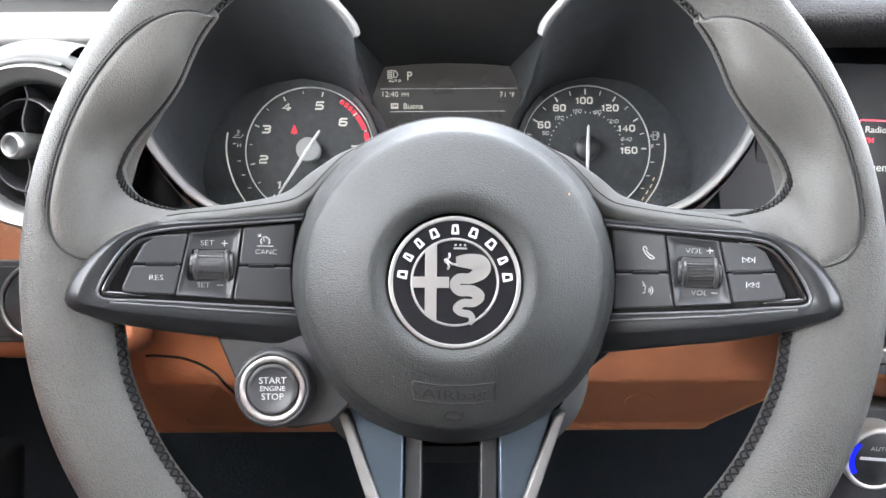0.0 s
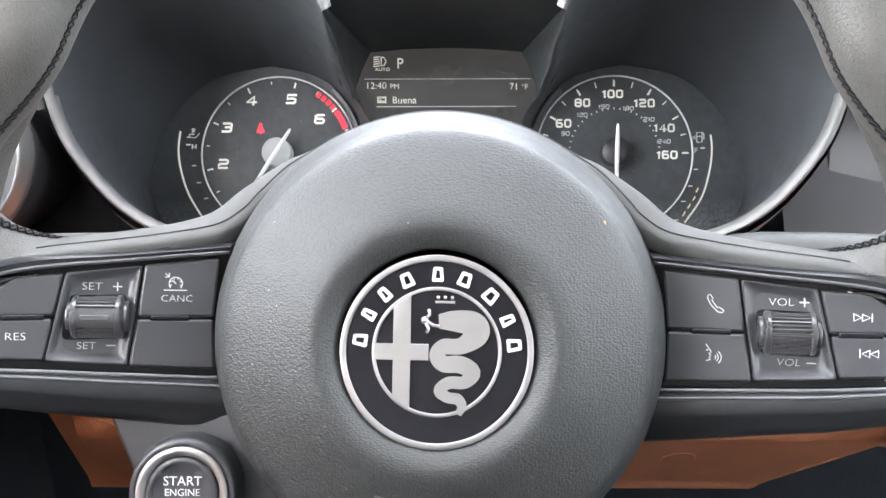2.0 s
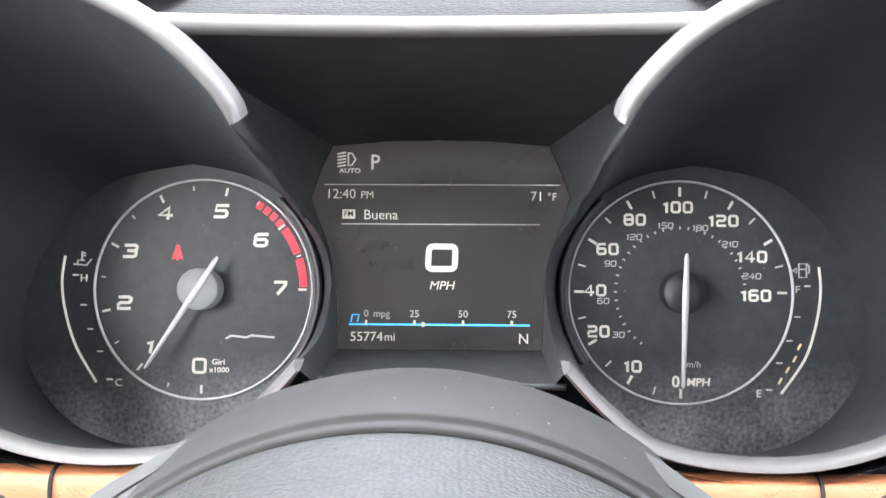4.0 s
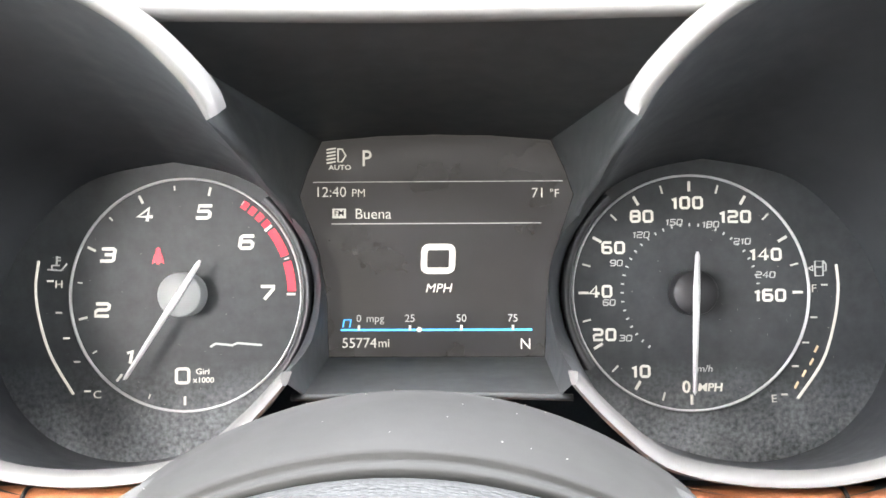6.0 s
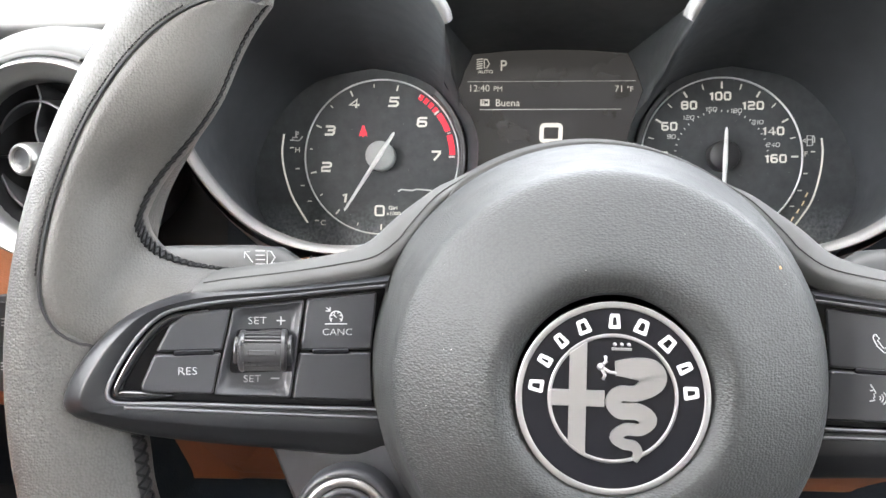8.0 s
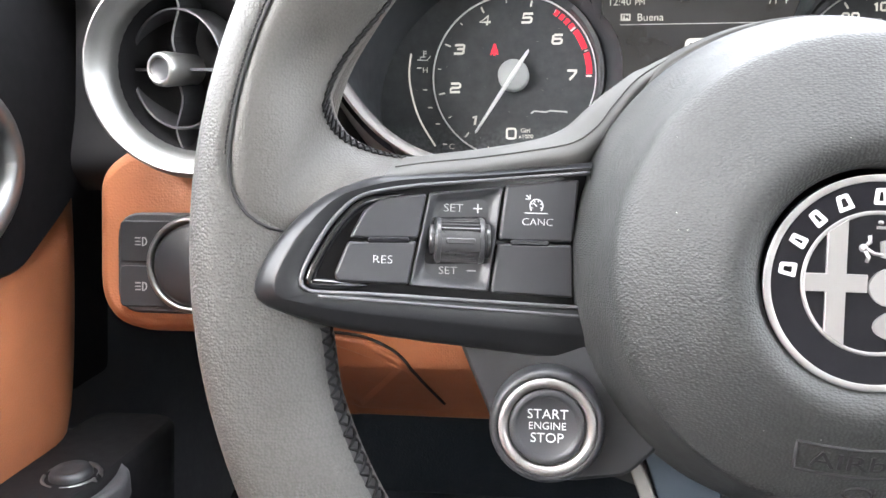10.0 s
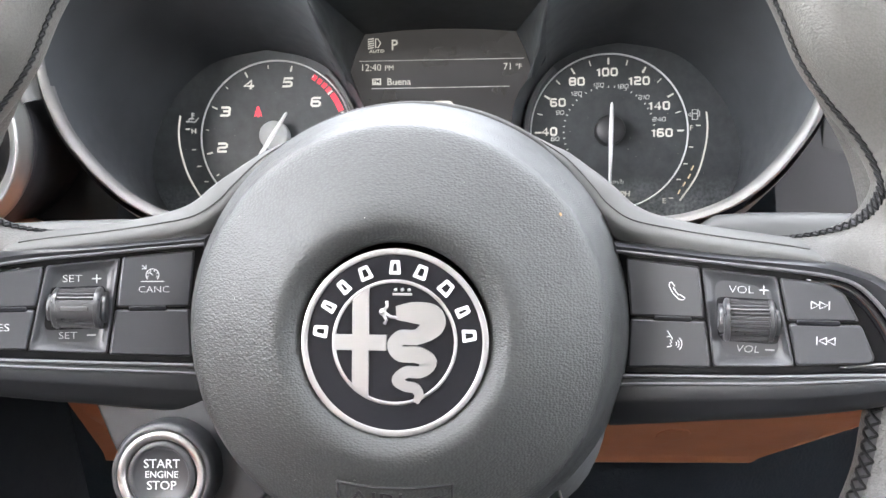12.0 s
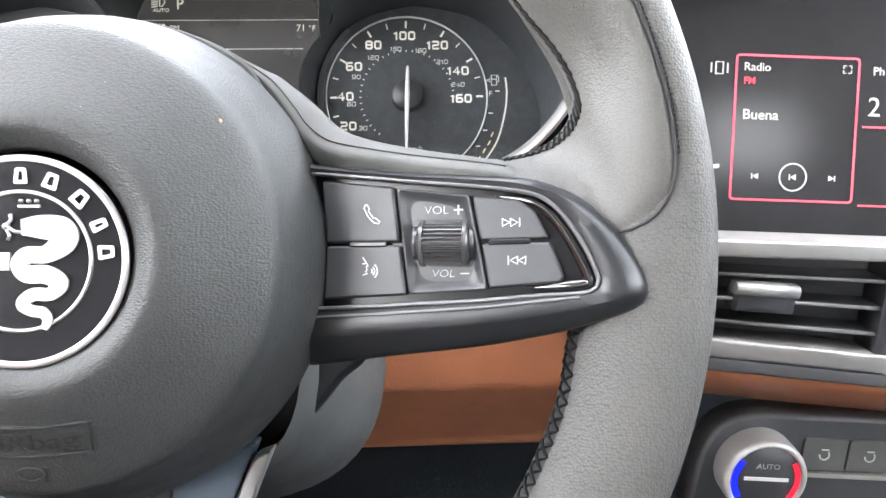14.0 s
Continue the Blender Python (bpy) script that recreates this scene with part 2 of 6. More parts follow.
def rounded(poly, r, n=4):
    """A polygon with its corners rounded."""
    out = []
    m = len(poly)
    for i in range(m):
        p, a, b = Vector(poly[i]), Vector(poly[i - 1]), Vector(poly[(i + 1) % m])
        d1, d2 = a - p, b - p
        k = min(r, d1.length * 0.45, d2.length * 0.45)
        s, e = p + d1.normalized() * k, p + d2.normalized() * k
        for j in range(n + 1):
            t = j / n
            out.append(((1 - t) ** 2 * s + 2 * t * (1 - t) * p + t * t * e))
    return [(q.x, q.y) for q in out]


def inset(poly, d):
    """Every point of a polygon moved inwards by d."""
    m = len(poly)
    area = sum(poly[i - 1][0] * poly[i][1] - poly[i][0] * poly[i - 1][1] for i in range(m))
    s = 1 if area > 0 else -1
    out = []
    for i in range(m):
        a, p, b = (Vector(poly[(i + k) % m]) for k in (-1, 0, 1))
        n = Vector((0, 0))
        for q in ((p - a), (b - p)):
            if q.length > 1e-9:
                n += Vector((-q.y, q.x)).normalized()
        n = n.normalized() * s if n.length > 1e-6 else Vector((0, 0))
        out.append((p.x + n.x * d, p.y + n.y * d))
    return out


def plate(poly, place, thick, edge=0.0006):
    """A plate with a rounded edge: place(x, z, h) gives the point h in front of its face."""
    rings = [[place(x, z, -thick) for x, z in poly], [place(x, z, -edge) for x, z in poly],
             [place(x, z, -edge * 0.3) for x, z in inset(poly, edge * 0.35)], [place(x, z, 0) for x, z in inset(poly, edge)]]
    return loops(rings)


def flat(x, z, h):
    return (x, -h, z)


def tube(points, r, n=8, closed=False, taper=None):
    """A round cord along points."""
    pts = [Vector(p) for p in points]
    m = len(pts)
    rings = []
    up = None
    for i in range(m):
        a = pts[i - 1] if (i > 0 or closed) else pts[i]
        b = pts[(i + 1) % m] if (i < m - 1 or closed) else pts[i]
        d = (b - a).normalized()
        if up is None:
            up = Vector((0, 0, 1)) if abs(d.z) < 0.9 else Vector((1, 0, 0))
        side = d.cross(up).normalized()
        up = side.cross(d).normalized()
        rad = r * (taper(i / (m - 1)) if taper else 1)
        rings.append([pts[i] + rad * (math.cos(6.2832 * k / n) * side + math.sin(6.2832 * k / n) * up) for k in range(n)])
    if closed:
        vs, fs = loops(rings + [rings[0]], False, False)
        return vs, fs
    return loops(rings)


def ribbon(lines, w):
    """Flat strokes of width w along polylines in the xy plane, a little proud."""
    pieces = []
    for line in lines:
        pts = [Vector(p) for p in line]
        left, right = [], []
        for i, p in enumerate(pts):
            a, b = pts[max(i - 1, 0)], pts[min(i + 1, len(pts) - 1)]
            d = (b - a).normalized()
            nrm = Vector((-d.y, d.x)) * w / 2
            ext = d * (w * 0.3 * (-1 if i == 0 else 1 if i == len(pts) - 1 else 0))
            left.append(p + nrm + ext)
            right.append(p - nrm + ext)
        vs = [(q.x, q.y, 0.00012) for q in left + right] + [(q.x, q.y, -0.0002) for q in left + right]
        m = len(pts)
        fs = [(i, i + 1, m + i + 1, m + i) for i in range(m - 1)]
        k = 2 * m
        for i in range(m - 1):
            fs += [(i, k + i, k + i + 1, i + 1), (m + i, m + i + 1, k + m + i + 1, k + m + i)]
        fs += [(0, m, k + m, k), (m - 1, k + m - 1, k + 2 * m - 1, 2 * m - 1)]
        pieces.append((vs, fs))
    return joined(*pieces)


def filled(polys):
    """Flat filled shapes in the xy plane."""
    pieces = []
    for p in polys:
        pieces.append(loops([[(x, y, -0.0002) for x, y in p], [(x, y, 0.00012) for x, y in p]]))
    return joined(*pieces)


def arc(cx, cy, r, a0, a1, n=12):
    return [(cx + r * math.cos(radians(a0 + (a1 - a0) * i / n)), cy + r * math.sin(radians(a0 + (a1 - a0) * i / n))) for i in range(n + 1)]


letters = {}


def text(string, size, bold=0.0, slant=0.0, wide=1.0, depth=0.00012):
    """The mesh of a word, centred, in the xy plane."""
    key = (string, size, bold, slant, wide, depth)
    if key not in letters:
        cu = bpy.data.curves.new("word", "FONT")
        cu.body, cu.size, cu.offset, cu.shear = string, size, bold * size, slant
        cu.align_x, cu.align_y, cu.extrude, cu.resolution_u = "CENTER", "CENTER", depth, 3
        ob = new("word", cu)
        bpy.context.view_layer.update()
        me = bpy.data.meshes.new_from_object(ob.evaluated_get(bpy.context.evaluated_depsgraph_get()))
        bpy.data.objects.remove(ob)
        bpy.data.curves.remove(cu)
        if wide != 1:
            for v in me.vertices:
                v.co.x *= wide
        letters[key] = me
    return letters[key].copy()


def facing(x, y, z, ex=(1, 0, 0), up=(0, 0, 1), turn=0.0):
    """A pose whose xy plane is a face seen by the driver: ex to the right, up along the face."""
    ex, up = Vector(ex).normalized(), Vector(up).normalized()
    n = ex.cross(up)
    m = Matrix((ex, up, n)).transposed().to_4x4()
    return Matrix.Translation((x, y, z)) @ m @ pose(0, 0, 0, 0, 0, turn)


def mirrored(piece):
    vs, fs = piece
    return [(-x, y, z) for x, y, z in vs], [tuple(reversed(f)) for f in fs]


# ---- steering wheel ----
wheel = thing("steering_wheel", pose(0, 0, 0, 0, 1.0, 0), "grey leather steering wheel with round airbag hub, on the column", "steering wheel")
RIM_Z, RIM_R, RIM_Y, RIM_B = 0.006, 0.1922, 0.0265, 0.0155
inner_keys = curve1([(-90, 0.152), (-39, 0.1535), (-17, 0.1535), (-13, 0.152), (-8, 0.152), (0, 0.154), (8, 0.1575), (14, 0.1590), (18, 0.1590), (22, 0.1570), (26, 0.1538), (30, 0.1522), (34, 0.1524), (38, 0.1555), (42, 0.1585), (47, 0.1610), (54, 0.1618), (90, 0.1618)])
spoke_zone = curve1([(-90, 0), (4, 0), (9, 1), (12, 1), (17, 0.9), (22, 0.6), (27, 0.25), (31, 0.0), (90, 0)])


def smooth_inner(f):
    return sum(w * inner_keys(f + d) for d, w in ((-2.4, 0.1), (-1.2, 0.22), (0, 0.36), (1.2, 0.22), (2.4, 0.1)))


def fold(a):
    """The angle on the right half that mirrors angle a."""
    a = (a + 180) % 360 - 180
    return 180 - a if a > 90 else -180 - a if a < -90 else a


def rim_point(a, v, lift=0.0, sunk=True):
    """A point of the rim's skin: a degrees round the wheel, v radians round the section (0 outer, pi/2 front, pi inner)."""
    f = fold(a)
    r_in = smooth_inner(f)
    rc, half = (RIM_R + r_in) / 2, (RIM_R - r_in) / 2
    c, s = math.cos(v), math.sin(v)
    e = 2 / 2.35
    x = (abs(c) ** e) * (1 if c > 0 else -1) * (half + lift)
    y = (abs(s) ** e) * (1 if s > 0 else -1) * (RIM_B + lift)
    r = rc + x
    depth = RIM_Y - y - 0.27 * x * (0.5 + 0.5 * s)
    if sunk:  # the rim gives way under the spoke's leather
        depth += 0.016 * spoke_zone(f) * min(1, max(0, (0.180 - r) / 0.016))
    return (r * math.cos(radians(a)), depth, RIM_Z + r * math.sin(radians(a)))


part("rim", mesh("rim", *grid(300, 36, lambda u, v: rim_point(360 * u, 2 * math.pi * v), True, True)), LEATHER, wheel, "grey grained leather rim")

grip_line = spline([(0.3, 150), (0.5, 158), (1.3, 166.5), (3.0, 173), (6, 177.2), (11, 178.6), (18, 178.8), (25.4, 178), (34, 175.2), (40, 170.5), (44.2, 163.5), (46.4, 156), (47.2, 150)], 200)
grip_edge = curve1([(p.x, p.y / 1000) for p in grip_line])


def v_at(f, r):
    r_in = smooth_inner(f)
    rc, half = (RIM_R + r_in) / 2, (RIM_R - r_in) / 2
    t = max(-0.999, min(0.999, (r - rc) / half))
    return math.acos((1 if t > 0 else -1) * abs(t) ** (2.35 / 2))


def face_y(s):
    return 0.038 - 0.33 * (s - 0.077)


# the thumb grip's leather: from the sewn seam over the rim's inside, then along the spoke to a joint
GRIP_TURN, V_END = 0.62, math.pi * 1.28
grip_foot = [Vector(p) / 1000 for p in spline([(166.4, 13.5, 9.6), (160.5, 16.2, 8.4), (153, 19.0, 14.6), (144, 22.0, 20.2), (136, 24.8, 23.2), (127.4, 27.6, 25.2)], 40)]
grip_hem = [Vector(p) / 1000 for p in spline([(151.9, 28.5, 50.0), (150.9, 32.5, 44.2), (147.2, 37.6, 38.9), (141.0, 43.0, 35.6), (134.0, 47.0, 33.9), (127.4, 49.4, 33.2)], 40)]


def rim_cut(u, w):
    f0, f1 = 46.9 - 45.7 * u, 46.9 - 30.6 * u
    v0 = v_at(f0, max(grip_edge(f0), smooth_inner(f0) + 0.0004))
    v = v0 + (V_END - v0) * w
    f = f0 + (f1 - f0) * min(1, max(0, (v - v0) / (math.pi - v0))) ** 0.9
    edge = min(1, u / 0.03, w / 0.05)
    across = math.sin(math.pi * min(1, w / ((math.pi - v0) / (V_END - v0)))) ** 2
    relief = 0.0030 * math.exp(-((f - 35) / 7) ** 2) - 0.0042 * math.exp(-((f - 19) / 6.5) ** 2)  # thumb rest above, hollow below
    return Vector(rim_point(f, v, -0.0006 + 0.0016 * math.sin(edge * math.pi / 2) + relief * across, False))


def hem_w(u):
    f0 = 46.9 - 45.7 * u
    v0 = v_at(f0, max(grip_edge(f0), smooth_inner(f0) + 0.0004))
    return (math.pi - v0) / (V_END - v0)


def along(line, t):
    k = min(max(t, 0), 1) * (len(line) - 1)
    i = min(int(k), len(line) - 2)
    return line[i] + (line[i + 1] - line[i]) * (k - i)


def grip_point(u, w):
    """The grip's skin on the right half: u from its upper tip to the joint on the spoke, w from the seam over the hem."""
    if u <= GRIP_TURN:
        return rim_cut(u / GRIP_TURN, w)
    t = (u - GRIP_TURN) / (1 - GRIP_TURN)
    we = hem_w(1)
    a, b = rim_cut(1, 0), rim_cut(1, we)
    k = min(w / we, 1)
    swell = rim_cut(1, w) - (a + (b - a) * k)
    foot = along(grip_foot, t) + (a - grip_foot[0]) * (1 - t) ** 2
    hem = along(grip_hem, t) + (b - grip_hem[0]) * (1 - t) ** 2
    fold = max(0, (w - we) / (1 - we))
    return foot + (hem - foot) * k + swell * (1 - 0.82 * t ** 0.7) + Vector((0, 0.010, -0.004)) * fold * t


def on_side(side, p):
    return (side * p[0], p[1], p[2])


for side in (1, -1):
    flip = (lambda p: p) if side > 0 else mirrored
    part("thumb_grip", mesh("thumb_grip", *flip(grid(170, 30, lambda u, w: tuple(grip_point(u, w))))), GRIP, wheel, "smooth grey leather thumb grip with sewn edge")
    line = []
    for i in range(80):
        f = 0.5 + 46.4 * i / 79
        r = max(grip_edge(f), smooth_inner(f) + 0.0005)
        line.append(rim_point(f if side > 0 else 180 - f, v_at(f, r), 0.0001, False))
    part("grip_seam", mesh("grip_seam", *tube(line, 0.00055, 6)), SEAM, wheel, "black sewn seam")
    bits = []
    for i in range(10, 76):
        f = 3 + 38 * i / 79
        p, q = (Vector(rim_point(g if side > 0 else 180 - g, v_at(g, grip_edge(g) + 0.0010), 0.0002, False)) for g in (f, f + 0.33))
        bits.append(tube([p, (p + q) / 2 + Vector((0, -0.0003, 0)), q], 0.00024, 5))
    part("seam_stitches", mesh("seam_stitches", *joined(*bits)), THREAD, wheel, "black stitches along the seam")
    joint = [grip_point(1, w / 20 * hem_w(1)) + Vector((0, -0.0002, 0.0003)) for w in range(0, 23)]
    part("grip_joint", mesh("grip_joint", *tube([on_side(side, p) for p in joint], 0.0004, 6)), SEAM, wheel, "dark joint between leather and plastic")


def braid(place, count, reach, thick):
    """Cross-stitch: threads over and under, along place(t, across, lift)."""
    bits = []
    for i in range(count):
        t0, t1 = i / count, (i + 1) / count
        for a, b, lift in ((-1, 1, 0.0003), (1, -1, 0.0007)):
            p, m_, q = (Vector(place(t0 + (t1 - t0) * k, reach * (a + (b - a) * k), h)) for k, h in ((0.02, 0.0), (0.5, lift), (0.98, 0.0)))
            bits.append(tube([p, (p + m_) / 2 + (m_ - (p + q) / 2) * 0.4, m_, (m_ + q) / 2 + (m_ - (p + q) / 2) * 0.4, q], thick, 6, taper=lambda k: 0.55 + 0.45 * math.sin(math.pi * k)))
    return joined(*bits)


for side in (1, -1):
    flip = (lambda p: p) if side > 0 else mirrored
    high = lambda t, c, h: rim_point(88 - 41.2 * t, 3.0 + 0.14 * c, h + 0.0008)
    hem = lambda t, c, h: grip_point(0.02 + 0.97 * t, hem_w(min(1, (0.02 + 0.97 * t) / GRIP_TURN)) - 0.04 + 0.055 * c) + Vector((-0.5, -0.6, 0.3)) * (h + 0.0002)
    low = lambda t, c, h: rim_point(-10.2 - 77.8 * t, 2.90 + 0.22 * c, h + 0.0002)
    for place, count, reach, thick in ((high, 30, 0.9, 0.00055), (hem, 44, 0.62, 0.00042), (low, 50, 1.0, 0.00062)):
        part("rim_stitching", mesh("rim_stitching", *flip(braid(place, count, reach, thick))), THREAD, wheel, "black plaited cross-stitch")
        strip = grid(90, 7, lambda u, w: tuple(place(u, (w - 0.5) * 2.1 * reach, 0.0003 - 0.0008 * (2 * w - 1) ** 2)))
        part("stitch_channel", mesh("stitch_channel", *flip(strip)), SEAM, wheel, "dark join of the leather")

# hub
HUB_Z = 0.0015
pad_profile = [(0.0281, 0.0065), (0.0281, 0.0030), (0.0286, 0.0016), (0.0300, 0.0002), (0.0325, -0.0016), (0.0345, -0.0024), (0.0370, -0.0022), (0.0410, -0.0006), (0.047, 0.0022), (0.053, 0.0049),
               (0.059, 0.0078), (0.0622, 0.0096), (0.0640, 0.0110), (0.0653, 0.0128), (0.0664, 0.0155), (0.0682, 0.0208), (0.0704, 0.0262), (0.0727, 0.0316), (0.0746, 0.0374), (0.0764, 0.0430), (0.0774, 0.0462), (0.0773, 0.0478), (0.0766, 0.0490), (0.07, 0.052)]
part("airbag_cover", mesh("airbag_cover", *lathe(pad_profile, 128, cz=HUB_Z)), PAD, wheel, "dark grained round airbag cover")
part("hub_body", mesh("hub_body", *lathe([(0.072, 0.05), (0.068, 0.075), (0.06, 0.1), (0.0, 0.1)], 64, cz=HUB_Z)), SATIN, wheel, "black hub body")
collar_profile = [(0.0740, 0.0520), (0.0766, 0.0512), (0.0776, 0.0508), (0.0781, 0.0516), (0.0781, 0.0534), (0.0785, 0.0546), (0.0792, 0.0546), (0.0798, 0.0556), (0.0810, 0.0615), (0.0824, 0.0690), (0.0834, 0.0775), (0.0839, 0.0855), (0.0834, 0.0920), (0.080, 0.099), (0.07, 0.105)]
def collar_at(u, v):
    """The collar over the hub; towards its ends it runs out into the arms."""
    r, y = collar_profile[round(v * (len(collar_profile) - 1))]
    a, k = radians(42 + 96 * u), min(1, min(u, 1 - u) * 96 / 14)
    if y > 0.0715:
        r, y = 0.0828 + (r - 0.0828) * k, 0.0715 + (y - 0.0715) * k
    r -= 0.0055 * (1 - min(1, min(u, 1 - u) * 96 / 12)) ** 1.5
    return (r * math.cos(a), y, HUB_Z + r * math.sin(a))


part("hub_collar", mesh("hub_collar", *grid(81, len(collar_profile), collar_at)), COLLAR, wheel, "smooth grey collar over the hub")


def pad_y(x, z):
    r = math.hypot(x, z - HUB_Z)
    return float(np.interp(r, [p[0] for p in pad_profile[1:]], [p[1] for p in pad_profile[1:]]))


def on_pad(lines, w, lift=0.0002):
    out = []
    for line in lines:
        out.append(tube([(x, pad_y(x, z) - lift, z) for x, z in line], w / 2, 6))
    return joined(*out)


# embossed airbag mark; its dark colour paints in the relief's shading
def bowed(x0, x1, z, n=12):
    return [(x0 + (x1 - x0) * i / n, z - 0.0016 * (1 - ((2 * i / n) - 1) ** 2)) for i in range(n + 1)]


AX, AZ = 0.0002, -0.0462
box = bowed(AX - 0.0172, AX + 0.0172, AZ + 0.0045) + list(reversed(bowed(AX - 0.0172, AX + 0.0172, AZ - 0.0036)))
part("airbag_mark", mesh("airbag_mark", *on_pad([box + [box[0]]], 0.0010, 0.0003)), SEAM, wheel, "embossed outline")
word = text("AIRbag", 0.0064, wide=1.5, depth=0.0005)
for v in word.vertices:
    x, z = AX + v.co.x, AZ + v.co.y + 0.0002 - 0.0016 * (1 - (v.co.x / 0.0172) ** 2)
    v.co = (x, pad_y(x, z) - 0.0001 - v.co.z, z)
part("airbag_lettering", word, SEAM, wheel, "embossed lettering on the airbag cover")
ring = [(AX + 0.0036 * math.cos(radians(a)), AZ - 0.0105 + 0.0019 * math.sin(radians(a))) for a in range(0, 361, 24)]
part("horn_mark", mesh("horn_mark", *on_pad([ring, [(AX + 0.004, AZ - 0.0085), (AX + 0.004, AZ - 0.0125)]], 0.0009, 0.0001)), SEAM, wheel, "small embossed mark")

# emblem
emblem = part("emblem", mesh("emblem", *lathe([(0.0279, 0.004), (0.0279, 0.0012), (0.0274, 0.0006), (0.0258, 0.0006), (0.0, 0.0006)], 96)), ENAMEL, wheel, "round black enamel emblem")
def band(r0, r1, y0, h):
    return lathe([(r0, y0), (r0, y0 - h), (r0 + 0.0002, y0 - h - 0.0001), (r1 - 0.0002, y0 - h - 0.0001), (r1, y0 - h), (r1, y0)], 96)
part("outer_ring", mesh("outer_ring", *band(0.0260, 0.0278, 0.001, 0.0009)), METAL, emblem, "satin chrome ring")
part("inner_ring", mesh("inner_ring", *band(0.0176, 0.0186, 0.0008, 0.0007)), METAL, emblem, "satin chrome ring")
for a, w in ((172, 3.8), (152, 3.0), (133, 3.2), (113.5, 3.9), (90, 3.5), (69.5, 4.0), (47, 4.3), (25, 3.1), (6, 3.9)):
    q = rounded([(-w / 2000, -0.0021), (w / 2000, -0.0021), (w / 2000 * 0.75, 0.0021), (-w / 2000 * 0.75, 0.0021)], 0.0006, 3)
    hole = inset(q, 0.00095)
    vs, fs = loops([[(x, y, -0.0003) for x, y in q], [(x, y, 0.0003) for x, y in q], [(x, y, 0.0003) for x, y in hole], [(x, y, -0.0003) for x, y in hole]], False, False)
    part("ring_block", mesh("ring_block", vs, fs, False), PRINT, emblem, "pale raised block", facing(0.0222 * math.cos(radians(a)), -0.0001, 0.0222 * math.sin(radians(a)), turn=a - 90))
cross = [(-0.0125, -0.0128), (-0.0076, -0.0163), (-0.0076, -0.0024), (-0.0024, -0.0024), (-0.0024, 0.0022), (-0.0076, 0.0022), (-0.0076, 0.0163), (-0.0125, 0.0128), (-0.0125, 0.0022), (-0.0179, 0.0022), (-0.0179, -0.0024), (-0.0125, -0.0024)]
part("cross", mesh("cross", *plate(cross, lambda x, z, h: (x, -0.0004 - h, z), 0.001, 0.0002), smooth=False), METAL, emblem, "brushed metal cross")
band_keys = [(0.5, 8.7, 2.0), (5.2, 8.9, 3.0), (10.6, 8.0, 3.5), (11.2, 5.0, 3.4), (6.9, 1.8, 2.3), (2.0, 1.5, 2.2), (0.0, -0.8, 2.1), (2.0, -3.3, 2.3), (6.9, -3.5, 2.4), (10.3, -5.7, 2.3), (8.0, -8.5, 1.75), (3.6, -8.7, 1.7), (0.9, -11.0, 1.6), (3.3, -12.8, 1.5), (6.1, -13.3, 1.5), (7.4, -15.2, 1.3), (6.4, -17.6, 0.9)]
mid3 = spline(band_keys, 90)
mid = [Vector((q[0], q[1])) / 1000 for q in mid3]
left, right = [], []
for i, p in enumerate(mid):
    d = (mid[min(i + 1, 89)] - mid[max(i - 1, 0)]).normalized()
    nrm = Vector((-d.y, d.x)) * mid3[i][2] / 1000
    left.append(p + nrm)
    right.append(p - nrm)
vs = [(p.x, 0.0005, p.y) for p in left + right] + [(p.x, -0.0005, p.y) for p in left + right]
fs = [(180 + i, 181 + i, 271 + i, 270 + i) for i in range(89)] + [(i, i + 1, 181 + i, 180 + i) for i in range(89)] + [(90 + i, 91 + i, 271 + i, 270 + i) for i in range(89)] + [(0, 90, 270, 180), (89, 179, 359, 269)]
part("winding_band", mesh("winding_band", vs, fs, False), METAL, emblem, "winding brushed metal band")
part("small_crest", mesh("small_crest", *plate([(-0.0006, 0.0139), (0.0050, 0.0139), (0.0050, 0.0146), (-0.0006, 0.0146)], lambda x, z, h: (x, -0.0004 - h, z), 0.001, 0.0001), smooth=False), METAL, emblem)
for k in range(3):
    part("crest_dot", mesh("crest_dot", *lathe([(0.0, -0.0008), (0.0005, -0.0006), (0.0005, 0.0005)], 10, cx=0.0002 + 0.002 * k, cz=0.0156)), METAL, emblem)
part("small_knob", mesh("small_knob", *lathe([(0.0, -0.001), (0.0007, -0.0008), (0.0011, 0.0005)], 14, cx=-0.0036, cz=0.0090)), METAL, emblem)
for line in ([(-0.003, 0.0088), (-0.0012, 0.0076), (0.0008, 0.0074)], [(-0.0036, 0.0092), (-0.0022, 0.0106), (-0.0024, 0.0122)], [(-0.0034, 0.0086), (-0.0024, 0.0066), (-0.003, 0.0054)]):
    part("small_stroke", mesh("small_stroke", *tube([(x, -0.0002, z) for x, z in line], 0.0005, 6)), METAL, emblem)


# spokes
OUTER = [(70, 32), (88, 29.6), (105, 27.7), (122, 26.6), (135, 25.2), (146, 21.2), (153.4, 16.4), (161, 8), (166.2, -0.5), (168.6, -6.8), (168.6, -10.4), (166, -13.6), (159, -16.4), (148.5, -19.8), (138, -22.1), (122, -24.9), (105, -27.1), (88, -29.5), (70, -32)]
INNER = [(71, 28.2), (88, 26.4), (105, 24.4), (122, 22.5), (134.2, 20.5), (140, 18.2), (145.4, 12.8), (150, 5.4), (153.4, -1.9), (154.5, -6.0), (153.2, -8.3), (149.5, -9.2), (137.6, -9.7), (121.3, -10.8), (104.8, -11.8), (75, -13.4), (71, -13.7)]
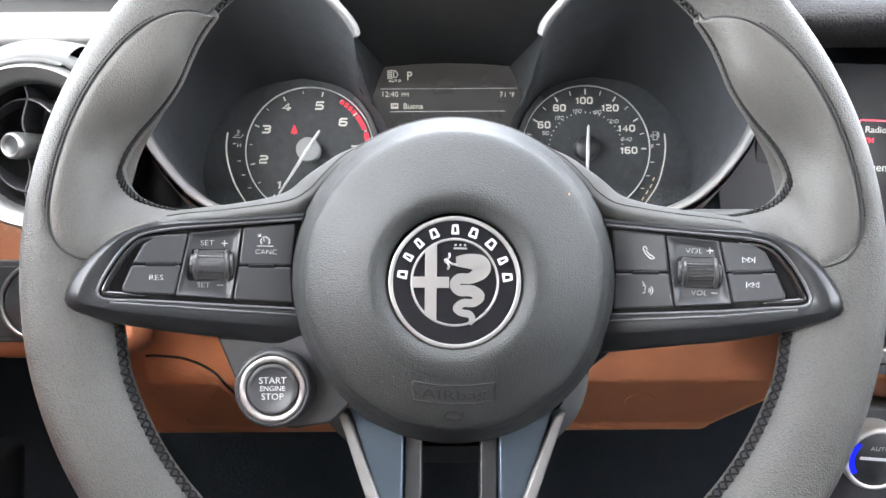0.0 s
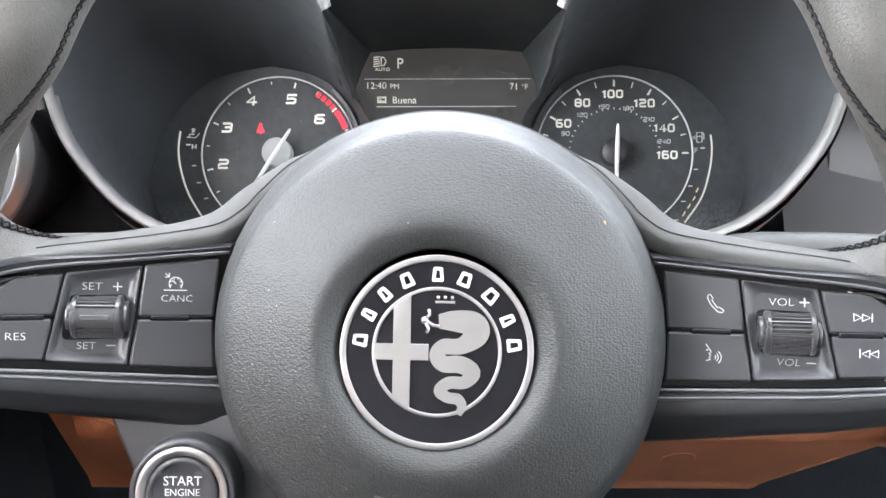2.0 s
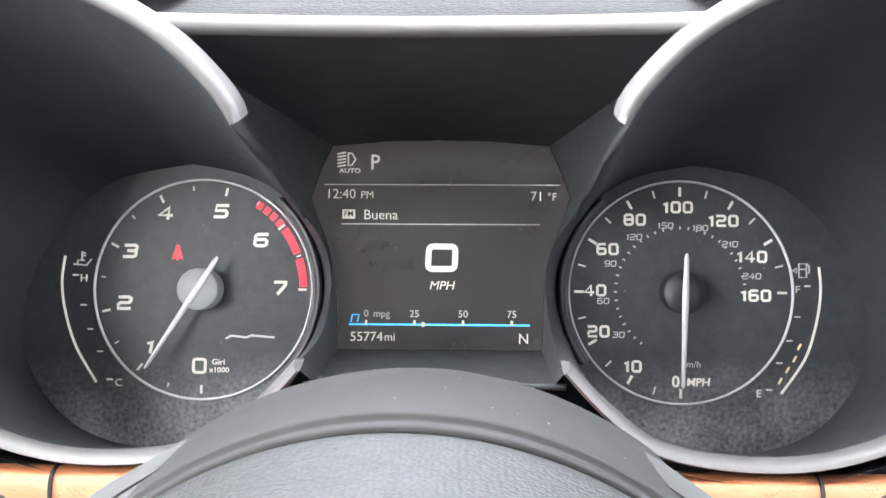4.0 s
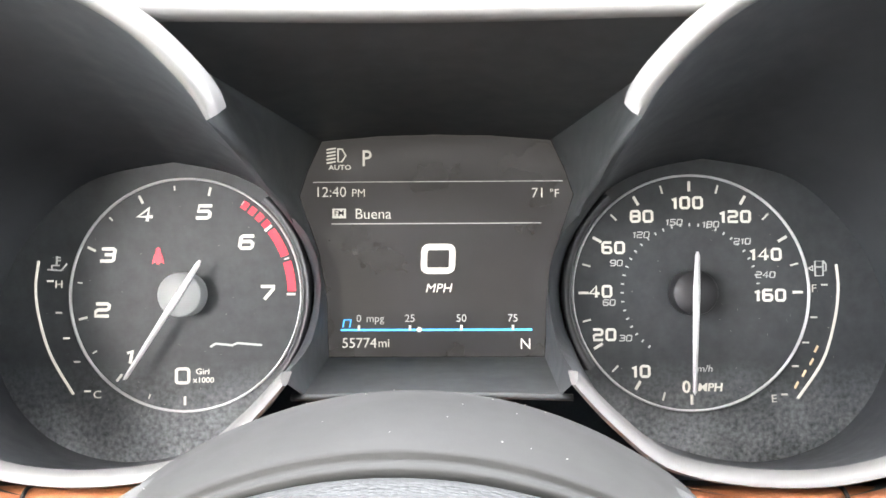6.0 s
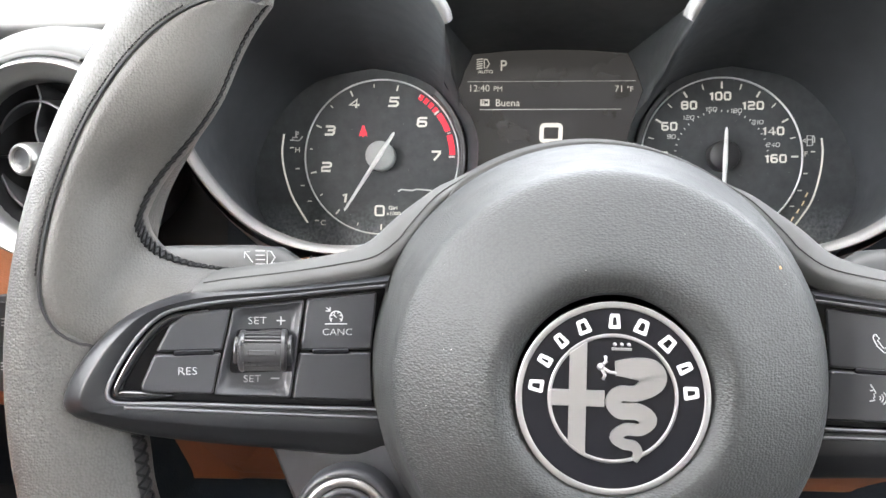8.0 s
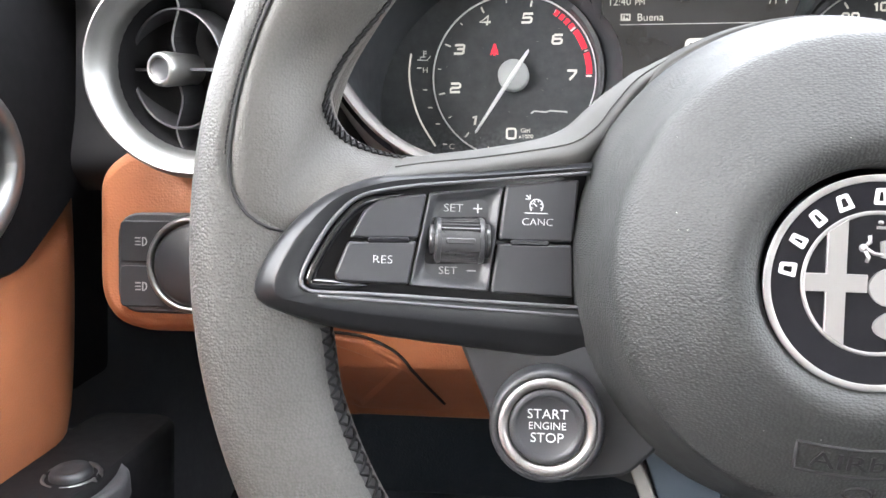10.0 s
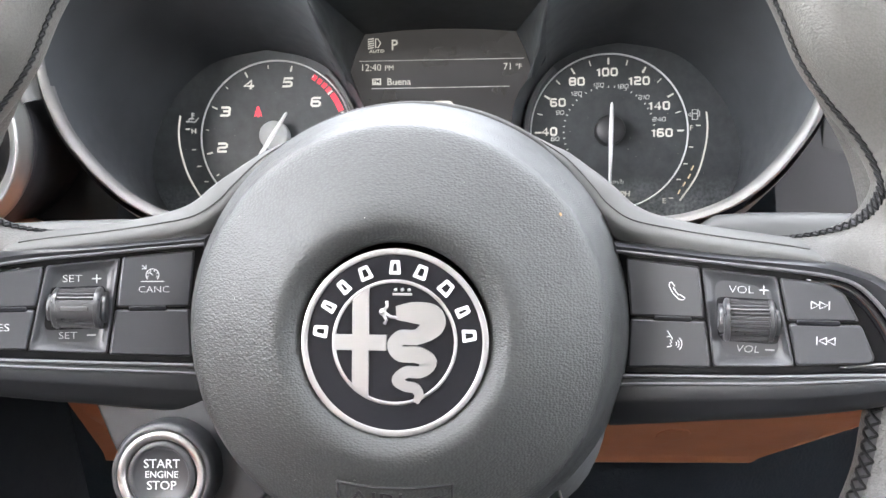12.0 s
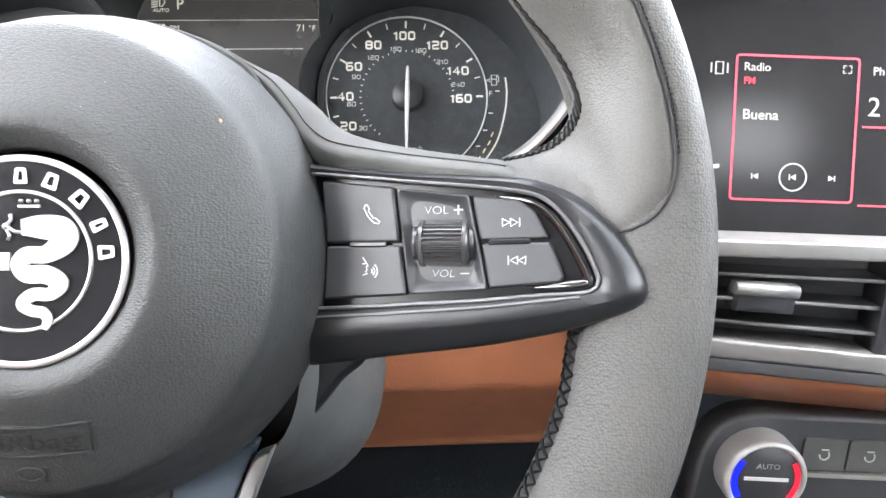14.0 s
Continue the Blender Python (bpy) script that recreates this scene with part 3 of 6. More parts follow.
outer = [tuple(p / 1000) for p in even2(spline(OUTER, 200), 80)]
inner = [tuple(p / 1000) for p in even2(spline(INNER, 200), 80)]


def skew(side, x):
    """The two spokes do not sit at quite the same height."""
    return -side * 0.0006 * min(1, max(0, (0.152 - x) / 0.03))


def blend(k):
    return [((1 - k) * a[0] + k * b[0], (1 - k) * a[1] + k * b[1]) for a, b in zip(inner, outer)]


def bezel_rings(side):
    rings = []
    for k, h in ((0.0, -0.004), (0.0, -0.0002), (0.04, 0.0006), (0.1, 0.0012), (0.46, 0.0017), (0.54, 0.0012), (0.78, -0.0010), (0.93, -0.0028), (1.0, -0.0046), (1.0, -0.0062), (0.985, -0.012), (0.97, -0.024), (0.8, -0.036)):
        rings.append([(x, face_y(x) - h, z + skew(side, x)) for x, z in blend(k)])
    return loops(rings, False, False)


def on_spoke(side):
    """A place function on a spoke's slanted face."""
    n = Vector((-0.33, -1, 0)).normalized()
    def at(x, z, h):
        return (side * (x + n.x * h), face_y(x) + n.y * h, z + skew(side, x))
    return at


def spoke_face(side, s, z, h=0.0, turn=0.0):
    n = Vector((-0.33, -1, 0)).normalized()
    ex = (1, -0.33, 0) if side > 0 else (1, 0.33, 0)
    return facing(side * (s / 1000 + n.x * h), face_y(s / 1000) + n.y * h, z / 1000 + skew(side, s / 1000), ex, turn=turn)


ARM_BACK = [(35.9, 75, 75.2), (45.3, 75, 71.3), (51.5, 73.5, 67.6), (56.3, 69, 64.6), (61, 64.5, 61), (65.6, 60, 57.1), (69.4, 55.8, 53.4), (73, 52.5, 49.7), (79.5, 50.2, 43.6), (90, 50, 39.3), (104, 50, 36.4), (118, 50, 34.4), (129, 49, 33.2), (138, 46, 35.5), (145, 42, 41), (149, 38, 49)]
ARM_FRONT = [(34.0, 56.5, 71.2), (43.1, 57.5, 67.8), (49, 58, 63.8), (53.5, 57, 59.8), (57.5, 54.3, 55.2), (60.8, 51.5, 50.4), (64, 48.3, 45.6), (67.5, 44.8, 40.2), (75, None, 34.6), (88, None, 31.9), (105, None, 29.0), (123, None, 26.5), (133, None, 24.4), (142, None, 21.2), (149, None, 17.5), (157, None, 13)]
ARM_FRONT = [(s, 1000 * face_y(s / 1000) + 1 if y is None else y, z) for s, y, z in ARM_FRONT]
arm_back = [p / 1000 for p in spline(ARM_BACK, 90)]
arm_front = [p / 1000 for p in spline(ARM_FRONT, 90)]
def arm_rings():
    rows = []
    for k, dy, dz in ((0, 0.004, -0.004), (0, 0.0, 0.0), (0.12, 0, 0.0012), (0.22, 0, 0.0019), (0.55, 0, 0.0024), (0.8, 0, 0.0016), (1.0, 0, 0.0), (1.0, 0.010, -0.0025), (1.0, 0.021, -0.0085), (1.0, 0.026, -0.02), (1.0, 0.026, -0.04)):
        row = []
        for i, (a, b) in enumerate(zip(arm_front, arm_back)):
            p = a + (b - a) * k
            row.append((p.x, p.y + dy, p.z + dz * min(1, i / 20)))
        rows.append(row)
    return rows


ARM_END = next(i for i, p in enumerate(arm_back) if p.x > 0.1275)
for side in (1, -1):
    flip = (lambda p: p) if side > 0 else mirrored
    place = on_spoke(side)
    part("spoke_bezel", mesh("spoke_bezel", *flip(bezel_rings(side)), sharp=40), BEZEL, wheel, "satin black spoke bezel")
    rim_line = [place(x, z, 0.0007) for x, z in blend(0.02)]
    part("bezel_line", mesh("bezel_line", *tube(rim_line, 0.0007, 12)), LINE, wheel, "fine glossy line")
    fillet = [place(x, z, -0.0014) for x, z in inset(inner, 0.0022)[24:52]]
    part("inlay_edge", mesh("inlay_edge", *tube(fillet, 0.0019, 14, taper=lambda k: min(1, 0.15 + 5 * k, 0.15 + 5 * (1 - k)))), GLOSS, wheel, "glossy rounded edge of the inlay")
    low_line = [place(x, z, 0.0010) for x, z in blend(0.17)[46:]]
    part("bezel_line", mesh("bezel_line", *tube(low_line, 0.0006, 12)), LINE, wheel, "fine glossy line")
    part("spoke_back", mesh("spoke_back", *flip(loops([[(s, face_y(s) + 0.02, z) for s, z in inset(outer, 0.004)], [(s, face_y(s) + 0.045, z * 0.8) for s, z in inset(outer, 0.008)]]))), SATIN, wheel)
    part("spoke_inlay", mesh("spoke_inlay", *plate(inner, lambda x, z, h: place(x, z, h - 0.0026), 0.003, 0.0003)), PIANO, wheel, "glossy piano black inlay")
    part("spoke_arm", mesh("spoke_arm", *flip(loops([r[:ARM_END + 1] for r in arm_rings()], False, False, closed=False))), ARM, wheel, "smooth grey upper spoke")
    seam = [tuple(p) for p in arm_rings()[3]]
    seam = [(s, y - 0.0001, z + 0.0001) for s, y, z in seam[2:ARM_END]]
    part("arm_seam", mesh("arm_seam", *tube([(side * s, y, z) for s, y, z in seam], 0.00026, 6)), COLLAR, wheel, "fine dark joint")

    quads = {
        "inner_top": [(74.2, 26.0), (96.4, 23.3), (98.2, 6.5), (75.6, 6.6)],
        "inner_low": [(75.7, 5.5), (98.4, 5.5), (100.2, -9.5), (74.8, -10.9)],
        "panel": [(97.3, 23.0), (118.9, 20.4), (124.0, -7.7), (100.9, -9.2)],
        "outer_top": [(119.7, 20.1), (133.3, 18.4), (137.4, 14.9), (141.3, 6.7), (122.0, 6.7)],
        "outer_low": [(122.3, 5.7), (141.7, 5.6), (145.4, -4.3), (144.3, -6.1), (124.5, -7.4)],
    }
    for key, q in quads.items():
        q = [(x / 1000, z / 1000) for x, z in q]
        if key == "panel":
            sh = mesh("roller_panel", *loops([[place(x, z, h) for x, z in rounded(inset(q, d), 0.0008 + 0.9 * d, 4)] for d, h in ((0, -0.004), (0, -0.0004), (0.0002, -0.0001), (0.0005, 0), (0.0010, -0.0002), (0.0018, -0.0007), (0.0026, -0.0014), (0.0034, -0.0019), (0.0046, -0.0022))]), sharp=60)
            roller_panel = part("roller_panel", sh, BUTTON, wheel, "dished black panel round the thumb roller")
            continue
        sh = mesh("button", *plate(rounded(inset(q, -0.0001), 0.0011, 4), lambda x, z, h: place(x, z, h + 0.0002), 0.0022, 0.0008))
        b = part("button", sh, BUTTON, wheel, "matt black push button")
        icon = {}
        if side > 0:
            icon = {"inner_top": "phone", "inner_low": "voice", "outer_top": "next", "outer_low": "previous"}
        else:
            icon = {"inner_top": "cruise", "outer_low": "RES"}
        kind_of = icon.get(key)
        if kind_of == "phone":
            me = ribbon([[(-0.0022, 0.0028), (-0.0016, 0.0031), (-0.0006, 0.0017), (-0.0011, 0.0012), (0.0006, -0.0012), (0.0013, -0.0011), (0.0027, -0.0022), (0.0022, -0.0028), (0.0008, -0.0026), (-0.0012, -0.0006), (-0.0024, 0.0018), (-0.0022, 0.0028)]], 0.00031)
            part("phone_symbol", mesh("phone_symbol", *me, False), PRINT, b, "white printed symbol", spoke_face(side, 89.8, 15.1, 0.0003))
        elif kind_of == "voice":
            me = ribbon([[(-0.0024, 0.0032), (-0.0014, 0.0018), (-0.0007, 0.0006), (-0.0014, 0.0003), (-0.0010, -0.0006), (-0.0015, -0.0010), (-0.0010, -0.0017), (-0.0024, -0.0021)], [(-0.0024, 0.0013), (-0.0017, 0.0014)],
                         arc(-0.0002, -0.0009, 0.0008, -40, 40, 5), arc(-0.0002, -0.0009, 0.0016, -45, 45, 6), arc(-0.0002, -0.0009, 0.0025, -48, 48, 7)], 0.00031)
            part("voice_symbol", mesh("voice_symbol", *me, False), PRINT, b, "white printed symbol", spoke_face(side, 89.4, -1.3, 0.0003))
        elif kind_of in ("next", "previous"):
            k = 1 if kind_of == "next" else -1
            me = ribbon([[(-0.0026 * k, 0.0011), (-0.0004 * k, 0), (-0.0026 * k, -0.0011), (-0.0026 * k, 0.0011)], [(-0.0002 * k, 0.0011), (0.0020 * k, 0), (-0.0002 * k, -0.0011), (-0.0002 * k, 0.0011)], [(0.0025 * k, 0.0012), (0.0025 * k, -0.0012)]], 0.00031)
            part("skip_symbol", mesh("skip_symbol", *me, False), PRINT, b, "white printed symbol", spoke_face(side, 130.9 if k > 0 else 132.4, 11.7 if k > 0 else 0.6, 0.0003))
        elif kind_of == "cruise":
            me = ribbon([[(0.0014 * math.cos(radians(a)), 0.0008 + 0.0014 * math.sin(radians(a))), (0.0018 * math.cos(radians(a)), 0.0008 + 0.0018 * math.sin(radians(a)))] for a in range(-20, 201, 44)] + [arc(0, 0.0008, 0.0021, -40, 220, 16), [(0, 0.0008), (-0.0010, 0.0018)], [(-0.0021, 0.0029), (-0.0032, 0.0040)], [(-0.0034, 0.0029), (-0.0021, 0.0029), (-0.0021, 0.0041)], [(-0.0036, -0.0014), (0.0036, -0.0014)]], 0.00031)
            part("cruise_symbol", mesh("cruise_symbol", *me, False), PRINT, b, "white printed symbol", spoke_face(side, 87.2, 16.6, 0.0003))
            part("button_lettering", text("CANC", 0.0032, -0.02, wide=1.12), PRINT, b, "white printed letters", spoke_face(side, 86.7, 12.4, 0.0003))
        elif kind_of == "RES":
            part("button_lettering", text("RES", 0.0035, -0.02, wide=1.15), PRINT, b, "white printed letters", spoke_face(side, 132.0, 0.2, 0.0003))
    words = ("VOL", "SET")[0 if side > 0 else 1]
    part("panel_lettering", text(words, 0.0035, -0.02, wide=1.15), PRINT, roller_panel, "white printed letters", spoke_face(side, 110.2 - side * 1.35, 16.0, -0.0018))
    part("panel_sign", mesh("panel_sign", *ribbon([[(-0.0013, 0), (0.0013, 0)], [(0, -0.0013), (0, 0.0013)]], 0.00036), False), PRINT, roller_panel, "white printed plus", spoke_face(side, 109.8 + side * 5.5, 16.1, -0.0018))
    part("panel_lettering", text(words, 0.0033, -0.015, 0.15 if side > 0 else 0.0, 1.15), FAINT, roller_panel, "worn printed letters", spoke_face(side, 111.7 - side * 1.0, -3.1, -0.0018))
    part("panel_sign", mesh("panel_sign", *ribbon([[(-0.0013, 0), (0.0013, 0)]], 0.0004), False), FAINT, roller_panel, "worn printed minus", spoke_face(side, 111.4 + side * 5.7, -3.0, -0.0018))
    well = rounded([(0.1025, -0.0006), (0.1198, -0.0012), (0.1186, 0.0131), (0.1015, 0.0137)], 0.0022, 4)
    part("roller_well", mesh("roller_well", *plate(well, lambda x, z, h: place(x, z, h - 0.0019), 0.002, 0.0001)), ENAMEL, roller_panel, "black gap round the roller")
    for s0, s1, z in ((82.6, 94.6, 6.0), (124.2, 136.4, 6.1)):
        slot = rounded([(s0 / 1000, z / 1000 - 0.0010), (s1 / 1000, z / 1000 - 0.0010), (s1 / 1000, z / 1000 + 0.0010), (s0 / 1000, z / 1000 + 0.0010)], 0.0008, 3)
        part("button_divider", mesh("button_divider", *plate(slot, lambda x, z, h: place(x, z, h + 0.0003), 0.002, 0.0006)), ENAMEL, wheel, "small black bar between the buttons")
    # ribbed thumb roller between two smooth end bands; the left one has a smooth pad at its front
    barrel, teeth = 0.0071, 30
    rings = []
    for k, scale, ribbed in ((0.0, 0.80, 0), (0.015, 0.93, 0), (0.05, 1.0, 0), (0.115, 1.0, 0), (0.13, 0.965, 1), (0.14, 0.965, 1), (0.86, 0.965, 1), (0.87, 0.965, 1), (0.885, 1.0, 0), (0.95, 1.0, 0), (0.985, 0.93, 0), (1.0, 0.80, 0)):
        ring_ = []
        for j in range(teeth * 4):
            a = 2 * math.pi * j / (teeth * 4)
            smooth_front = side < 0 and abs((a - math.pi / 2 + math.pi) % (2 * math.pi) - math.pi) < 0.42
            low = ribbed and j % 4 in (0, 1) and not smooth_front
            r = barrel * scale - (0.0009 if low else 0.0)
            ring_.append((-0.0078 + 0.0156 * k, r * math.cos(a), r * math.sin(a)))
        rings.append(ring_)
    roller = part("thumb_roller", mesh("thumb_roller", *loops(rings), sharp=30), RUBBER, wheel, "ribbed black thumb roller", facing(side * (0.1111 + side * 0.0008), 0.0300, 0.0062 + skew(side, 0.11), (1, -0.2 * side, 0)))
    for e in (-1, 1):
        part("roller_end", mesh("roller_end", *tube([(e * 0.0070, 0, 0), (e * 0.0086, 0, 0), (e * 0.0092, 0, 0), (e * 0.0094, 0, 0)], 0.0052, 24, taper=lambda k: 1 - 0.3 * max(0, k - 0.66) * 3)), RUBBER, roller, "smooth round end")
    if side < 0:
        bar = rounded([(-0.0044, -0.0009), (0.0044, -0.0009), (0.0044, 0.0009), (-0.0044, 0.0009)], 0.0005, 3)
        part("roller_pad", mesh("roller_pad", *loops([[(x, y, 0.0055) for x, y in bar], [(x, y, 0.0071) for x, y in bar], [(x, y, 0.0073) for x, y in inset(bar, 0.0003)]])), RUBBER, roller, "smooth raised centre of the roller")

# start button on its bracket, lower left of the hub
bracket = rounded([(-0.112, -0.0225), (-0.068, -0.0250), (-0.046, -0.0560), (-0.056, -0.0660), (-0.074, -0.0690), (-0.094, -0.0640), (-0.1005, -0.0480)], 0.003, 4)
part("start_bracket", mesh("start_bracket", *plate(bracket, lambda x, z, h: (x, 0.040 - h, z), 0.02, 0.0015)), SATIN, wheel, "dark grey bracket beside the hub")
BX, BZ, BY = -0.0816, -0.0493, 0.0300
start = part("start_button", mesh("start_button", *lathe([(0.0178, 0.014), (0.0180, 0.003), (0.0173, 0.0006), (0.0160, -0.0004), (0.0150, 0.0002), (0.0148, 0.002)], 64, cx=BX, cz=BZ)), SATIN, wheel, "round engine start button with chrome ring", pose(0, BY, 0))
part("chrome_ring", mesh("chrome_ring", *lathe([(0.0150, 0.004), (0.0150, -0.0004), (0.0145, -0.0010), (0.0130, -0.0009), (0.0120, 0.0004), (0.0118, 0.003)], 64, cx=BX, cz=BZ)), METAL, start, "brushed chrome ring")
part("button_cap", mesh("button_cap", *lathe([(0.0117, 0.005), (0.0117, 0.0002), (0.0112, -0.0004), (0.0098, -0.0006), (0.0094, -0.0001), (0.0088, 0.0003), (0.0, 0.0006)], 64, cx=BX, cz=BZ)), BUTTON, start, "black push cap")
for word_, size, dz in (("START", 0.0042, 0.0038), ("ENGINE", 0.0032, 0.0002), ("STOP", 0.0042, -0.0035)):
    part("cap_lettering", text(word_, size, -0.006, wide=1.02), PRINT, start, "white printed letters", facing(BX, 0.0002, BZ + dz, turn=1.0))

# dark web under the right spoke, against the hub
web = rounded([(0.050, -0.020), (0.0880, -0.0280), (0.0856, -0.0374), (0.0768, -0.0437), (0.0661, -0.0576), (0.0528, -0.0676), (0.0452, -0.0737), (0.030, -0.060)], 0.004, 4)
part("spoke_web", mesh("spoke_web", *plate(web, lambda x, z, h: (x, 0.098 - h, z), 0.03, 0.003)), BEZEL, wheel, "dark web between spoke and hub")

# lower spoke
for e in (-1, 1):
    strip = [(-0.0560, -0.0620), (-0.0500, -0.0640), (-0.0330, -0.1060), (-0.0200, -0.1480), (-0.0235, -0.1500), (-0.0395, -0.1060)]
    panel = [(-0.0505, -0.0600), (-0.0230, -0.0660), (-0.0230, -0.1060), (-0.0180, -0.1500), (-0.0215, -0.1480), (-0.0345, -0.1060)]
    wall = [(-0.0230, -0.0640), (-0.0140, -0.0640), (-0.0140, -0.1480), (-0.0190, -0.1480), (-0.0230, -0.1060)]
    for nm, q, y, mt, lb in (("spoke_edge", strip, 0.058, STRIP, "satin silver edge"), ("spoke_panel", panel, 0.061, BLADE, "dark metallic panel"), ("spoke_wall", wall, 0.066, SATIN, "black inner face")):
        q = [(-e * x if e > 0 else x, z) for x, z in q]
        part(nm, mesh(nm, *plate(rounded(q, 0.0015, 3), lambda x, z, h: (x, y - h + (z + 0.06) * 0.18, z), 0.012, 0.0012)), mt, wheel, lb)


# a crumb left on the airbag cover
crumb = thing("crumb", pose(0.0497, 0.0096, 0.0375, 0, 1.0, 0), "tiny tan crumb lying on the airbag cover", "crumb")
part("crumb_body", mesh("crumb_body", *grid(8, 6, lambda u, v: (0.0007 * math.cos(6.283 * u) * math.sin(3.14 * v), 0.0006 * math.cos(3.14 * v), 0.0009 * math.sin(6.283 * u) * math.sin(3.14 * v)), wrap_u=True)), material("tan_crumb", (0.30, 0.17, 0.08), 0.9), crumb)


# fine lint on the airbag cover
rng = random.Random(11)
specks = []
for i in range(16):
    a, r, e = rng.uniform(0, 6.283), rng.uniform(0.034, 0.066), rng.uniform(0.00008, 0.00016)
    x, z = r * math.cos(a), HUB_Z + r * math.sin(a)
    y = pad_y(x, z) - 0.0001
    specks.append(([(x - e, y, z), (x, y, z - e), (x + e * 1.3, y, z), (x, y, z + e), (x, y - e * 0.8, z), (x, y + e, z)], [(0, 1, 4), (1, 2, 4), (2, 3, 4), (3, 0, 4), (1, 0, 5), (2, 1, 5), (3, 2, 5), (0, 3, 5)]))
lint = part("lint", mesh("lint", *joined(*specks), smooth=False), material("pale_lint", (0.3, 0.29, 0.27), 0.9))
lint.matrix_basis = CAR @ pose(0, 0, 0, 0, 1.0, 0)
tagged(lint, "tiny pale specks of lint on the airbag cover", "dust", kind="stuff")


def speck(x, y, z, e):
    """A tiny eight-sided grain of dust."""
    return ([(x - e, y, z), (x, y, z - e), (x + e * 1.3, y, z), (x, y, z + e), (x, y - e * 0.8, z), (x, y + e, z)], [(0, 1, 4), (1, 2, 4), (2, 3, 4), (3, 0, 4), (1, 0, 5), (2, 1, 5), (3, 2, 5), (0, 3, 5)])


# ---- instrument cluster ----
cluster = thing("instrument_cluster", pose(0, 0.273, 0.105), "twin-dial instrument cluster under a black cowl, in the dashboard", "instrument cluster")
DX, DZ, DR = 0.1044, -0.0048, 0.0483


def mm(u, v, h=0.0):
    return facing(u / 1000, -h, v / 1000)


DIGITS = {"1": [[(-0.2, 0.3), (0.1, 0.5), (0.1, -0.5)]],
          "2": [[(-0.5, 0.5), (0.35, 0.5), (0.5, 0.38), (0.5, 0.12), (0.35, 0), (-0.35, 0), (-0.5, -0.12), (-0.5, -0.5), (0.5, -0.5)]],
          "3": [[(-0.5, 0.5), (0.35, 0.5), (0.5, 0.38), (0.5, 0.14), (0.36, 0.02), (-0.2, 0.02)], [(0.36, 0.02), (0.5, -0.12), (0.5, -0.38), (0.35, -0.5), (-0.5, -0.5)]],
          "4": [[(0.25, -0.5), (0.25, 0.5), (-0.55, -0.2), (0.55, -0.2)]],
          "5": [[(0.5, 0.5), (-0.45, 0.5), (-0.5, 0.05), (0.35, 0.05), (0.5, -0.08), (0.5, -0.38), (0.35, -0.5), (-0.5, -0.5)]],
          "6": [[(0.45, 0.5), (-0.35, 0.5), (-0.5, 0.38), (-0.5, -0.38), (-0.35, -0.5), (0.35, -0.5), (0.5, -0.38), (0.5, -0.08), (0.35, 0.05), (-0.5, 0.05)]],
          "7": [[(-0.5, 0.5), (0.5, 0.5), (0.45, 0.3), (-0.1, -0.5)]]}
DIGITS["0"] = [[(-0.5, 0), (-0.5, 0.36), (-0.36, 0.5), (0.36, 0.5), (0.5, 0.36), (0.5, -0.36), (0.36, -0.5), (-0.36, -0.5), (-0.5, -0.36), (-0.5, 0.05)]]
DIGITS["8"] = DIGITS["0"] + [[(-0.5, 0.02), (0.5, 0.02)]]
DIGITS["9"] = [[(-x, -y) for x, y in DIGITS["6"][0]]]


def figures(string, h, w, stroke, slant=0.0, gap=1.5):
    """Squared figures of the dials, centred in the xy plane."""
    lines = []
    widths = [w * 0.55 if c == "1" else w for c in string]
    x = -(sum(widths) + gap * stroke * (len(string) - 1)) / 2
    for c, wd in zip(string, widths):
        for line in DIGITS[c]:
            lines.append([(x + wd / 2 + px * (w - stroke) + slant * py * h, py * (h - stroke)) for px, py in line])
        x += wd + gap * stroke
    return mesh("figures", *ribbon(lines, stroke), False)


# cowl openings: (x, y, z) from the emblem, taken to the cluster's own frame
COWL_Y = lambda z: 0.15 - 0.45 * (z - 0.148)
cowl_keys = [(-58, 149), (-63.5, 158), (-77, 171), (-96, 181), (-122, 189), (-150, 187), (-174, 172), (-189, 146), (-194, 118), (-190.5, 95), (-181, 77), (-167, 60.5), (-150, 49.5), (-128, 43.2), (-102, 43), (-77, 48.5), (-59, 62), (-45, 76)]
cowl = [(p.x / 1000, COWL_Y(p.y / 1000) - 0.273, p.y / 1000 - 0.105) for p in spline(cowl_keys, 90)]
inner_side = [tuple(p) for p in spline([(-0.045, COWL_Y(0.076) - 0.273, -0.029), (-0.0445, -0.045, -0.0225), (-0.0435, -0.03, -0.010), (-0.0440, -0.026, 0.005), (-0.0500, -0.024, 0.0195), (-0.0630, -0.03, 0.0335), (-0.0605, -0.07, 0.0385), (-0.058, COWL_Y(0.149) - 0.273, 0.044)], 40)][1:-1]
opening = cowl + inner_side
plate_keys = [(-110.2, 50.6), (-83.5, 44.6), (-64.5, 30.6), (-51.0, -3.3), (-64.6, -44.5), (-87.8, -64.5), (-126.1, -74), (-158.4, -66), (-179, -44), (-184.6, -16), (-173, 16), (-146.7, 42), (-110.2, 50.6)]
plate_loop = [(p.x / 1000, p.y / 1000) for p in spline(plate_keys, 96)][:-1]


angles_c = Vector((-0.117, -0.010))
pl = sorted(plate_loop, key=lambda q: math.atan2(q[1] - angles_c.y, q[0] - angles_c.x))
pa = [math.atan2(q[1] - angles_c.y, q[0] - angles_c.x) for q in pl]
pr = [math.hypot(q[1] - angles_c.y, q[0] - angles_c.x) for q in pl]


